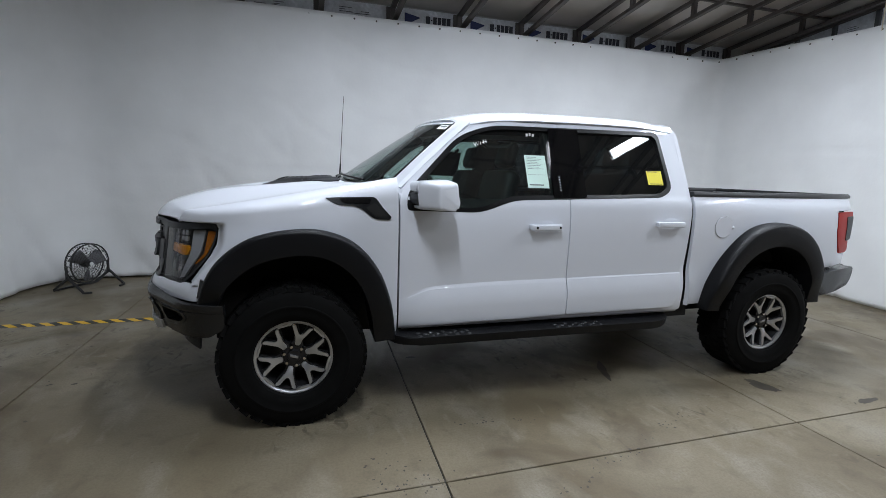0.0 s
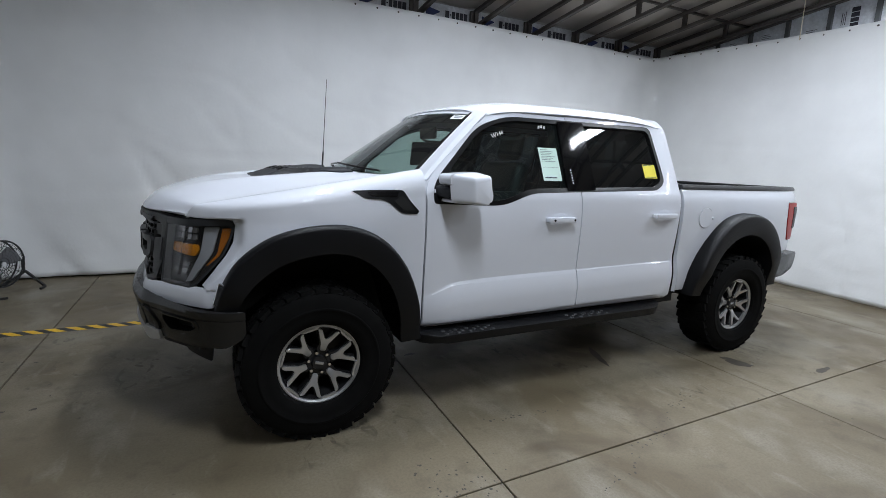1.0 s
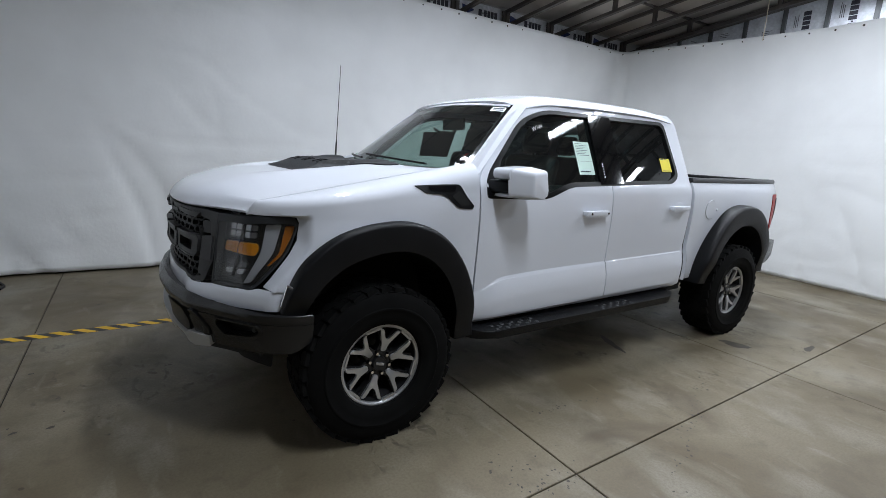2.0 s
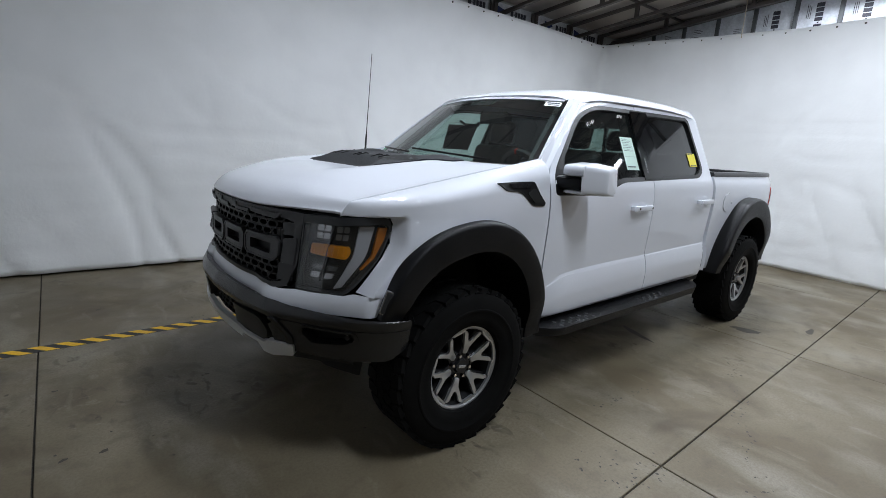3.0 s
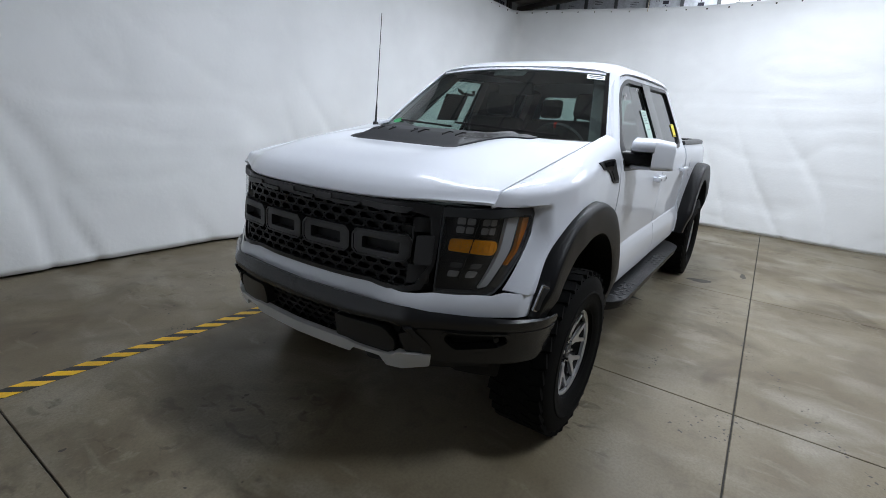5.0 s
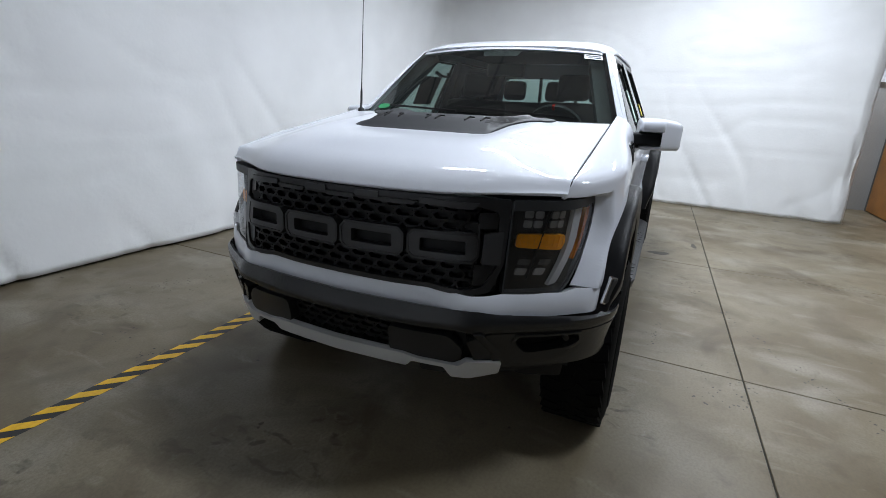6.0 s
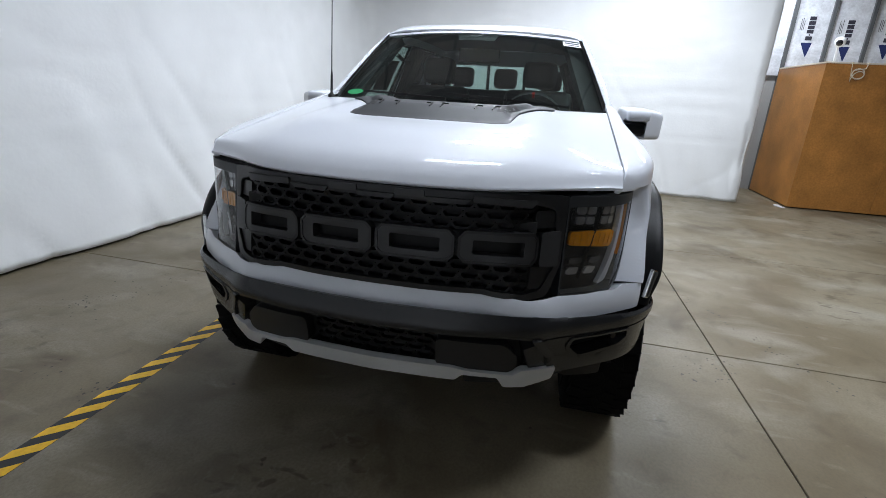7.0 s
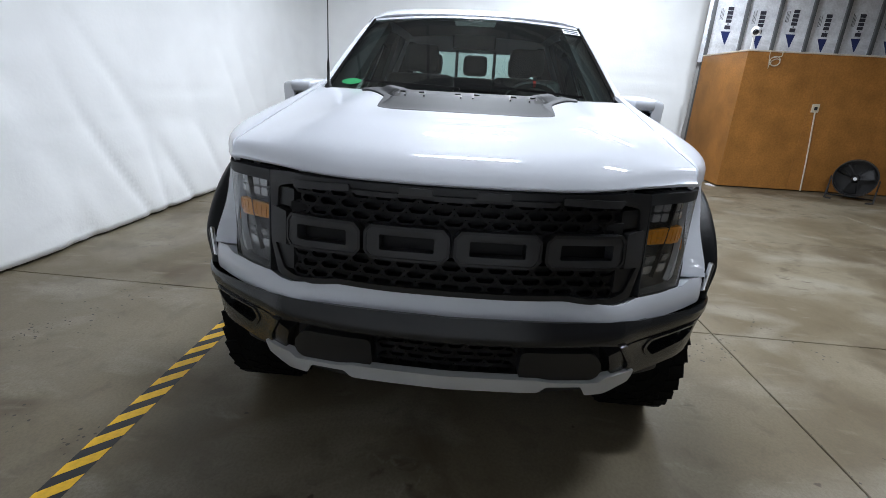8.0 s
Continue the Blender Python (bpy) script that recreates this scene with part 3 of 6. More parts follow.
def sheet(outlines, fn, hint, thick=0.02, cell=0.05, edge=0.004):
    """A shell cut to flat outlines, gridded, bent by fn(u, v), with its rim turned in by thick. hint points to its outer side."""
    bm = bmesh.new()
    for outline in outlines:
        bm.faces.new([bm.verts.new((u, v, 0)) for u, v in outline])
    bmesh.ops.remove_doubles(bm, verts=bm.verts, dist=1e-5)
    for ax in (0, 1):
        lo, hi = min(v.co[ax] for v in bm.verts), max(v.co[ax] for v in bm.verts)
        k = max(1, round((hi - lo) / (cell[ax] if isinstance(cell, tuple) else cell)))
        no = Vector((1, 0, 0)) if ax == 0 else Vector((0, 1, 0))
        for i in range(1, k):
            co = no * (lo + (hi - lo) * (i + 0.003) / k)
            bmesh.ops.bisect_plane(bm, geom=bm.verts[:] + bm.edges[:] + bm.faces[:], dist=1e-6, plane_co=co, plane_no=no)
    for v in bm.verts:
        v.co = fn(v.co.x, v.co.y)
    bm.normal_update()
    h = Vector(hint)
    if sum(f.normal.dot(h) * f.calc_area() for f in bm.faces) < 0:
        bmesh.ops.reverse_faces(bm, faces=bm.faces[:])
        bm.normal_update()
    if thick:
        rim = [e for e in bm.edges if e.is_boundary]
        normals = {v: v.normal.copy() for e in rim for v in e.verts}
        res = bmesh.ops.extrude_edge_only(bm, edges=rim)
        fresh = [g for g in res["geom"] if isinstance(g, bmesh.types.BMVert)]
        old = {}
        for v in fresh:
            for e in v.link_edges:
                o = e.other_vert(v)
                if o in normals and (o.co - v.co).length < 1e-9:
                    old[v] = o
        for v, o in old.items():
            v.co = o.co - normals[o] * thick
        if edge:
            for v, o in old.items():
                o.co = o.co - normals[o] * edge * 0.35
        bm.normal_update()
    return bm


def panel(name, outlines, fn, hint, mat, parent, thick=0.02, cell=0.05, label="", sharp=40):
    if outlines and isinstance(outlines[0][0], (int, float)):
        outlines = [outlines]
    bm = sheet(outlines, fn, hint, thick, cell)
    return link(name, bm, mat, parent, label, smooth=sharp)


def ring(outer, inner, cut):
    """An outline with an opening, as two outlines that meet on the line u = cut."""
    def halve(poly, sign):
        b = bmesh.new()
        b.faces.new([b.verts.new((u, v, 0)) for u, v in poly])
        bmesh.ops.bisect_plane(b, geom=b.verts[:] + b.edges[:] + b.faces[:], plane_co=(cut, 0, 0), plane_no=(sign, 0, 0), clear_inner=True)
        f = max(b.faces, key=lambda q: q.calc_area())
        out = [(v.co.x, v.co.y) for v in f.verts]
        b.free()
        k = [i for i, p in enumerate(out) if abs(p[0] - cut) < 1e-6]
        # walk so that the run starts and ends on the cut
        for s in k:
            if (s + 1) % len(out) not in k:
                out = out[s:] + out[:s]
                break
        return out
    res = []
    for sign in (1, -1):
        o, i = halve(outer, sign), halve(inner, sign)
        if (o[0][1] - o[-1][1]) * (i[0][1] - i[-1][1]) > 0:
            i = i[::-1]
        res.append(o + i)
    return res


def mirrored(fn):
    return lambda u, v: Vector((1, -1, 1)) * fn(u, v)


# body surfaces, all for the driver's side (negative y); x runs from the front axle to the back
PROFILE = hermite([(0.45, 0.89), (0.53, 0.915), (0.60, 0.932), (0.74, 0.94), (0.9, 0.947), (1.05, 0.956), (1.22, 0.962), (1.34, 0.955), (1.40, 0.94), (1.455, 0.912), (1.6, 0.848), (1.8, 0.757), (1.98, 0.676), (2.02, 0.655)])
CREASE = hermite([(0.6, 0.72), (0.72, 0.764), (0.88, 0.82), (1.9, 0.846), (2.95, 0.862)])


LAMP_EDGE = hermite([(0.86, -0.61), (0.89, -0.585), (1.0, -0.50), (1.06, -0.455), (1.125, -0.42), (1.23, -0.410), (1.26, -0.410)])
LAMP_Y = hermite([(-0.66, 0.79), (-0.57, 0.862), (-0.44, 0.893), (-0.3, 0.91)])


def nose_taper(x, z=1.2):
    """How far the front wings draw in towards the nose; less so low down."""
    return 0.17 * ((-0.15 - x) / 0.47) ** 2 * (1 - 0.75 * smooth((1.2 - z) / 0.3)) if x < -0.15 else 0.0


def half_width(x, z, recess=True):
    w = float(PROFILE(z))
    if x < 0.45:
        w += 0.038 * smooth((0.45 - x) / 0.5) + 0.018 * smooth((1.25 - z) / 0.15) * smooth((0.1 - x) / 0.3) - nose_taper(x, z)
        if recess and x < -0.2 and z < 1.252:
            # the wing stands proud of the lamp and turns in to meet it
            e = smooth((x - float(LAMP_EDGE(z))) / (0.03 + 0.022 * smooth((z - 0.92) / 0.15)))
            e += (1 - e) * smooth((z - 1.236) / 0.016)
            w = min(w, w * e + (float(LAMP_Y(x)) + 0.004) * (1 - e))
    if x > 4.0:
        w -= 0.235 * (x - 4.0) ** 2
    if 0.6 < x < 2.95:
        d = float(CREASE(x)) - z
        if d > 0:
            w += (0.006 * min(d / 0.004, 1) + 0.030 * math.sin(min(d / 0.15, 1) * math.pi / 2)) * smooth((z - 0.5) / 0.08) * smooth((x - 0.62) / 0.2)
    return w


def side(x, z):
    return Vector((x, -half_width(x, z), z))


def side_crease(x, v):
    """The door side, with the rows of the mesh bent to run along the crease."""
    z = v + (float(CREASE(x)) - 0.84) * max(0.0, 1 - abs(v - 0.84) / 0.25)
    return side(x, z)


def side_off(d):
    return lambda x, z: side(x, z) + Vector((0, -d, 0))


FRONT_PLAN = hermite([(0, -0.887), (0.2, -0.879), (0.4, -0.850), (0.52, -0.800), (0.64, -0.727), (0.8, -0.638)])
EDGE_RISE = hermite([(0, 0), (0.03, 0.04), (0.08, 0.078), (0.16, 0.108), (0.3, 0.143), (0.5, 0.173), (0.7, 0.195), (1.0, 0.224), (1.4, 0.246)])


def hood_front(y):
    return float(FRONT_PLAN(min(abs(y), 0.84)))


def hood_z(x, y):
    a = abs(y)
    e = x - hood_front(y)
    zf = 1.256 + 0.012 * (a / 0.82) ** 2
    k = smooth((a - 0.47) / 0.37)
    rise = float(EDGE_RISE(max(e, 0))) * (1 - k) + (0.04 * smooth(e / 0.05) + 0.185 * min(e, 1.3) / 1.04) * k
    dome = 0.016 * smooth((0.60 - a) / 0.16) * smooth((e - 0.08) / 0.45)
    dome -= 0.026 * smooth((0.52 - a) / 0.22) * smooth((e - 0.25) / 0.4)
    return zf + rise + dome


def hood_edge(x):
    return hood_z(x, 0.835)


def fender_off(d):
    def f(x, s):
        p = fender(x, s)
        n = (fender(x, s + 0.01) - p).normalized()
        return p + Vector((0, -abs(n.z), abs(n.y))) * d
    return f


SHOULDER = hermite([(-0.64, 1.245), (-0.5, 1.272), (-0.3, 1.295), (0.2, 1.335), (0.66, 1.372)])


def fender(x, s):
    """The front wing: upright below its shoulder, then rolled over to the hood; s runs up and over."""
    zs = min(float(SHOULDER(x)), hood_edge(x) - 0.03)
    w = half_width(x, min(s, zs))
    if s <= zs:
        return Vector((x, -w, s))
    a = max(w - 0.8325, 0.006)
    th = min((s - zs) / 0.17, 1.0) * math.pi / 2
    return Vector((x, -(w - a * (1 - math.cos(th))), zs + (hood_edge(x) - 0.0015 - zs) * math.sin(th) ** 0.9))


# plan line of the nose, walked from the middle to the side, for lamps, grille and lower fascia
_nose = hermite([(0, (0.0, -0.885)), (0.7, (0.22, -0.876)), (1.5, (0.42, -0.840)), (1.9, (0.50, -0.812)), (2.3, (0.556, -0.776)), (3, (0.64, -0.726)), (4, (0.8, -0.648)), (5, (0.862, -0.57)), (6, (0.893, -0.44)), (7, (0.91, -0.3))])
NOSE = [tuple(_nose(i / 12)) for i in range(12 * 7 + 1)]
_bump = hermite([(0, (0.0, -0.952)), (1, (0.3, -0.932)), (1.6, (0.46, -0.900)), (2.1, (0.565, -0.870)), (2.5, (0.612, -0.842)), (3, (0.67, -0.800)), (4, (0.82, -0.700)), (5, (0.945, -0.60)), (6, (1.02, -0.48)), (7, (1.035, -0.37))])
BUMP = [tuple(_bump(i / 12)) for i in range(12 * 7 + 1)]


def lengths(line):
    out = [0.0]
    for a, b in zip(line, line[1:]):
        out.append(out[-1] + math.dist(a, b))
    return out


NOSE_L, BUMP_L = lengths(NOSE), lengths(BUMP)


def on_line(line, run, u):
    s = -1 if u <= 0 else 1
    ys, xs = [p[0] for p in line], [p[1] for p in line]
    return s * float(np.interp(abs(u), run, ys)), float(np.interp(abs(u), run, xs))


def nose_u(y):
    return float(np.interp(y, [p[0] for p in NOSE], NOSE_L))


def bump_u(y):
    return float(np.interp(y, [p[0] for p in BUMP], BUMP_L))


def nose(d=0.0):
    """The nose surface d metres proud; u along the nose (negative: driver's side), z height."""
    def f(u, z):
        y, x = on_line(NOSE, NOSE_L, u)
        lean = (0.03 + 0.12 * smooth((abs(y) - 0.35) / 0.25)) * (1.25 - z) * max(0.0, 1 - max(0, abs(y) - 0.62) / 0.3)
        y2, x2 = on_line(NOSE, NOSE_L, u + 0.01)
        t = Vector((x2 - x, y2 - y)).normalized()
        n = Vector((-t.y, t.x))
        if n.x > 0:
            n = -n
        return Vector((x - lean + n.x * d, y + n.y * d, z))
    return f


BUMP_PROFILE = hermite([(0.5, 0.05), (0.56, 0.03), (0.60, 0.018), (0.66, 0.012), (0.71, 0.002), (0.735, -0.006), (0.752, -0.014), (0.764, -0.017), (0.780, -0.018), (0.788, -0.016), (0.795, -0.009), (0.812, -0.003), (0.83, 0.004), (0.86, 0.01)])


def bump(d=0.0):
    def f(u, z):
        y, x = on_line(BUMP, BUMP_L, u)
        y2, x2 = on_line(BUMP, BUMP_L, u + 0.01)
        t = Vector((x2 - x, y2 - y)).normalized()
        n = Vector((-t.y, t.x))
        if n.x > 0:
            n = -n
        k = d - float(BUMP_PROFILE(z))
        return Vector((x + n.x * k, y + n.y * k, z))
    return f


truck = new("pickup_truck")
tagged(truck, "white crew-cab off-road pickup truck with black flares on the concrete", "truck")

GLASS_PALE = glass("windscreen_glass", (0.62, 0.72, 0.69))
GLASS_SIDE = glass("side_glass", (0.45, 0.57, 0.535))
GLASS_DARK = glass("privacy_glass", (0.02, 0.022, 0.025))
GLASS_LAMP = glass("lamp_lens", (0.84, 0.85, 0.86))
VENT = material("charcoal_plastic", (0.020, 0.021, 0.024), 0.58, spec=0.32, bump=0.06, bump_scale=500)
SATIN = material("satin_black", (0.015, 0.015, 0.016), 0.36, spec=0.42, bump=0.05, bump_scale=500)
FLARE = material("moulded_black_plastic", (0.007, 0.0073, 0.0085), 0.42, spec=0.22, bump=0.12, bump_scale=600, mottle=0.1, mottle_scale=8)
LETTER = material("dark_grey_plastic", (0.034, 0.034, 0.036), 0.40, spec=0.42, bump=0.05, bump_scale=400)
GLOSS = material("gloss_black", (0.008, 0.008, 0.009), 0.1, coat=0.5)
RUBBER = material("tyre_rubber", (0.005, 0.005, 0.005), 0.8, spec=0.09, bump=0.15, bump_scale=200, mottle=0.2, mottle_scale=9)
VOID = material("dark_underside", (0.008, 0.008, 0.008), 0.8, mottle=0.2)
MACHINED = material("machined_alloy", (0.55, 0.56, 0.58), 0.34, metal=0.8, bump=0.04, bump_scale=300)
ALLOY_DARK = material("dark_alloy", (0.02, 0.02, 0.022), 0.35, metal=0.3)
CHROME = material("chrome", (0.7, 0.7, 0.72), 0.08, metal=1.0)
SKID = material("silver_skid_plate", (0.56, 0.57, 0.58), 0.42, metal=0.3, bump=0.06, bump_scale=200, mottle=0.06)
AMBER_DEEP = material("deep_amber_lens", (0.50, 0.15, 0.008), 0.25, coat=0.4)
AMBER = material("amber_lens", (0.86, 0.33, 0.012), 0.28, coat=0.5, grain=0.12, grain_scale=60)
RED = material("red_lens", (0.40, 0.012, 0.006), 0.35, spec=0.12)
REFLECTOR = material("lamp_reflector", (0.45, 0.46, 0.48), 0.25, metal=0.7)
CELL = material("lamp_cell", (0.24, 0.24, 0.25), 0.2, metal=0.6)
DIM_CELL = material("clear_cell", (0.58, 0.58, 0.60), 0.2, metal=0.6)
LAMP_DARK = material("lamp_housing", (0.013, 0.013, 0.0145), 0.35, coat=0.2)
MESH = material("mesh_black", (0.005, 0.005, 0.0054), 0.42, spec=0.2)
TRIM_BLACK = material("trim_black", (0.006, 0.006, 0.0065), 0.35, spec=0.2)
PILLAR = material("gloss_pillar", (0.004, 0.004, 0.0045), 0.06, spec=0.35)
BUMPER = material("bumper_plastic", (0.017, 0.0174, 0.0187), 0.25, spec=0.45, bump=0.08, bump_scale=500)
GUIDE = material("light_guide", (0.46, 0.47, 0.49), 0.3, coat=0.3)
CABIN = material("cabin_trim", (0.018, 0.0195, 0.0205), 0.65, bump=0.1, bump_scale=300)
SEAT = material("seat_leather", (0.016, 0.0165, 0.0175), 0.5, bump=0.1, bump_scale=150)
PAPER = material("window_paper", (0.62, 0.8, 0.72), 0.7)
PAPER_W = material("white_label", (0.8, 0.8, 0.8), 0.6)
PAPER_Y = material("yellow_label", (0.85, 0.72, 0.05), 0.6)
INK = material("print", (0.03, 0.04, 0.06), 0.6)
GREEN = material("green_label", (0.03, 0.35, 0.12), 0.5)
RAIL_GREY = material("grey_plastic", (0.024, 0.026, 0.029), 0.5, bump=0.08, bump_scale=400)

L_R = ((-1, lambda f: f), (1, mirrored))

# -- chassis and underside
bm = bmesh.new()
add_box(bm, -0.55, 4.4, -0.60, 0.60, 0.52, 1.0)
add_box(bm, -0.8, -0.55, -0.55, 0.55, 0.6, 1.15)
add_box(bm, 0.66, 3.0, -0.90, 0.90, 0.50, 0.62)
add_box(bm, -0.74, -0.3, -0.56, 0.56, 0.53, 0.60)
part("underbody", bm, VOID, truck)
for sy in (-1, 1):
    bm = bmesh.new()
    add_box(bm, -0.52, 4.75, sy * 0.43 - 0.04, sy * 0.43 + 0.04, 0.40, 0.56, bevel=0.01)
    part("frame_rail", bm, VOID, truck)
for ax in (0.0, 3.693):
    bm = bmesh.new()
    bmesh.ops.create_cone(bm, cap_ends=True, segments=16, radius1=0.05, radius2=0.05, depth=1.7, matrix=pose(ax, 0, 0.43, 90))
    bmesh.ops.create_uvsphere(bm, u_segments=16, v_segments=10, radius=0.15, matrix=pose(ax, 0.1, 0.43))
    part("axle", bm, VOID, truck)

# -- flares, liners, wheels
F_OUT = [(-0.525, 0.795), (-0.485, 0.92), (-0.40, 1.05), (-0.24, 1.165), (-0.03, 1.215), (0.18, 1.21), (0.37, 1.13), (0.515, 0.965), (0.60, 0.74), (0.635, 0.50)]
F_IN = [(-0.42, 0.765), (-0.385, 0.85), (-0.31, 0.94), (-0.18, 1.025), (0.0, 1.065), (0.16, 1.055), (0.30, 0.985), (0.405, 0.86), (0.465, 0.69), (0.495, 0.49)]
R_OUT = [(3.075, 0.565), (3.13, 0.79), (3.26, 1.01), (3.46, 1.19), (3.70, 1.25), (3.93, 1.215), (4.11, 1.08), (4.225, 0.86), (4.265, 0.58)]
R_IN = [(3.205, 0.555), (3.25, 0.73), (3.35, 0.90), (3.50, 1.02), (3.69, 1.07), (3.87, 1.035), (4.01, 0.93), (4.095, 0.77), (4.13, 0.58)]
# across the flare, outer edge to lip: how far along, and how far out of the body side (1: all the way)
SECTION = [(0.0, -1.2), (0.0, 0.45), (0.03, 0.72), (0.09, 0.95), (0.16, 1.0), (0.45, 0.97), (0.85, 1.0), (1.0, 0.93), (1.0, 0.2), (1.0, -3.0)]


def flare_mesh(outer, inner, fn, sy):
    fo = hermite([(i, p) for i, p in enumerate(outer)])
    fi = hermite([(i, p) for i, p in enumerate(inner)])
    bm = bmesh.new()
    n = (len(outer) - 1) * 5
    grid = []
    for k in range(n + 1):
        t = k / 5
        o, i = fo(t), fi(t)
        ends = 0.55 + 0.45 * smooth(min(t, len(outer) - 1 - t) / 1.2)
        row = []
        for q, d in SECTION:
            p = o * (1 - q) + i * q
            w = half_width(o[0], max(o[1], 0.6), False) if o[0] < 1 else 0.962
            reach = max((1.052 if o[0] < 1 else 1.075) - w, 0.05) * ends
            row.append(bm.verts.new((p[0], sy * (w + d * reach), p[1])))
        grid.append(row)
    for a, b in zip(grid, grid[1:]):
        for j in range(len(SECTION) - 1):
            bm.faces.new((a[j], b[j], b[j + 1], a[j + 1]))
    for row in (grid[0], grid[-1]):
        bm.faces.new(row)
    return bm


for sy, wrap in L_R:
    for o, i in ((F_OUT, F_IN), (R_OUT, R_IN)):
        part("wheel_arch_flare", flare_mesh(o, i, side, sy), FLARE, truck, "textured black plastic wheel-arch flare", smooth=50)
    # side marker lamp at the foot of the front flare
    bm = bmesh.new()
    add_box(bm, -0.02, 0.02, -0.012, 0.012, -0.055, 0.055, bevel=0.008)
    mk = part("marker_lamp", bm, RAIL_GREY, truck, "smoked grey marker lamp")
    mk.matrix_basis = pose(-0.492, sy * 1.012, 0.875, 0, 18, sy * 38)
    bm = bmesh.new()
    add_box(bm, -0.025, 0.025, -0.009, 0.009, -0.060, 0.060, bevel=0.006)
    part("marker_rim", bm, CHROME, mk, "bright rim")
    for cx in (0.03, 3.69):
        bm = bmesh.new()
        a = [bm.verts.new((cx + 0.64 * math.cos(radians(t)), sy * 0.9, 0.45 + 0.62 * math.sin(radians(t)))) for t in range(10, 171, 10)]
        b = [bm.verts.new((v.co.x, sy * 0.55, v.co.z)) for v in a]
        for k in range(len(a) - 1):
            bm.faces.new((a[k], a[k + 1], b[k + 1], b[k]))
        bm.faces.new(b)
        part("wheel_liner", bm, VOID, truck)


def lathe(bm, profile, n=64, axis_y=True):
    """Turns (radius, y) round the y axis."""
    rows = []
    for k in range(n):
        a = 2 * math.pi * k / n
        rows.append([bm.verts.new((r * math.cos(a), y, r * math.sin(a))) for r, y in profile])
    for k in range(n):
        a, b = rows[k], rows[(k + 1) % n]
        for j in range(len(profile) - 1):
            bm.faces.new((a[j], a[j + 1], b[j + 1], b[j]))
    return bm


TYRE_R = 0.442


def tyre_mesh():
    bm = bmesh.new()
    pr = [(0.226, 0.108), (0.236, 0.124), (0.240, 0.136), (0.252, 0.142), (0.262, 0.149), (0.29, 0.155), (0.322, 0.158), (0.326, 0.161), (0.334, 0.161), (0.338, 0.157), (0.38, 0.152), (0.408, 0.142), (0.424, 0.128), (0.433, 0.110), (0.436, 0.0)]
    lathe(bm, [(r, -y) for r, y in pr] + [(r, y) for r, y in reversed(pr[:-1])], 72)
    return bm


def tread_mesh():
    bm = bmesh.new()
    n = 34
    for k in range(n):
        a = 360 * k / n
        for y0, y1, off, ln, cant in ((-0.135, -0.075, 0.0, 0.066, 12), (-0.068, -0.012, 0.5, 0.056, -25), (-0.006, 0.05, 0.15, 0.056, 25), (0.058, 0.135, 0.55, 0.066, -12)):
            m = pose(0, 0, 0, 0, -(a + off * 360 / n), 0) @ pose(TYRE_R - 0.008, (y0 + y1) / 2, 0, cant, 0, 0)
            add_box(bm, -0.016, 0.005, -(y1 - y0) / 2, (y1 - y0) / 2, -ln / 2, ln / 2, m)
        for sy in (-1, 1):
            m = pose(0, 0, 0, 0, -(a + (0.5 if k % 2 else 0.4) * 360 / n), 0) @ pose(0.412, sy * 0.132, 0, 0, 0, sy * 28)
            h = 0.022 if k % 2 else 0.014
            add_box(bm, -h, 0.008, -0.005, 0.001, -0.024, 0.024, m)
    return bm


def flat_shape(bm, pts, y0, y1):
    """An upright plate: outline (x, z), from y0 (outer) to y1."""
    a = [bm.verts.new((x, y0, z)) for x, z in pts]
    b = [bm.verts.new((x, y1, z)) for x, z in pts]
    bm.faces.new(a)
    bm.faces.new(b[::-1])
    for i in range(len(a)):
        j = (i + 1) % len(a)
        bm.faces.new((a[i], b[i], b[j], a[j]))


def spoke_outline(grow=0.0):
    g = grow
    if g == 0:
        half = [(0.010, 0.066), (0.017, 0.077), (0.0165, 0.096), (0.020, 0.112), (0.039, 0.146), (0.050, 0.172), (0.061, 0.182), (0.057, 0.191), (0.044, 0.189), (0.035, 0.183), (0.030, 0.172), (0.015, 0.146), (0.006, 0.134)]
        return half + [(-x, z) for x, z in reversed(half)]
    half = [(0.025 + g, 0.066), (0.017 + g, 0.094), (0.019 + g, 0.112), (0.040 + g, 0.150), (0.053 + g, 0.178), (0.067 + g, 0.190), (0.063 + g, 0.201), (0.047 - g, 0.200), (0.037 - g, 0.196), (0.033 - g, 0.178), (0.017 - g * 0.8, 0.150), (0.006 - g * 0.4, 0.134)]
    return half + [(-x, z) for x, z in reversed(half)]


WHEEL = {}


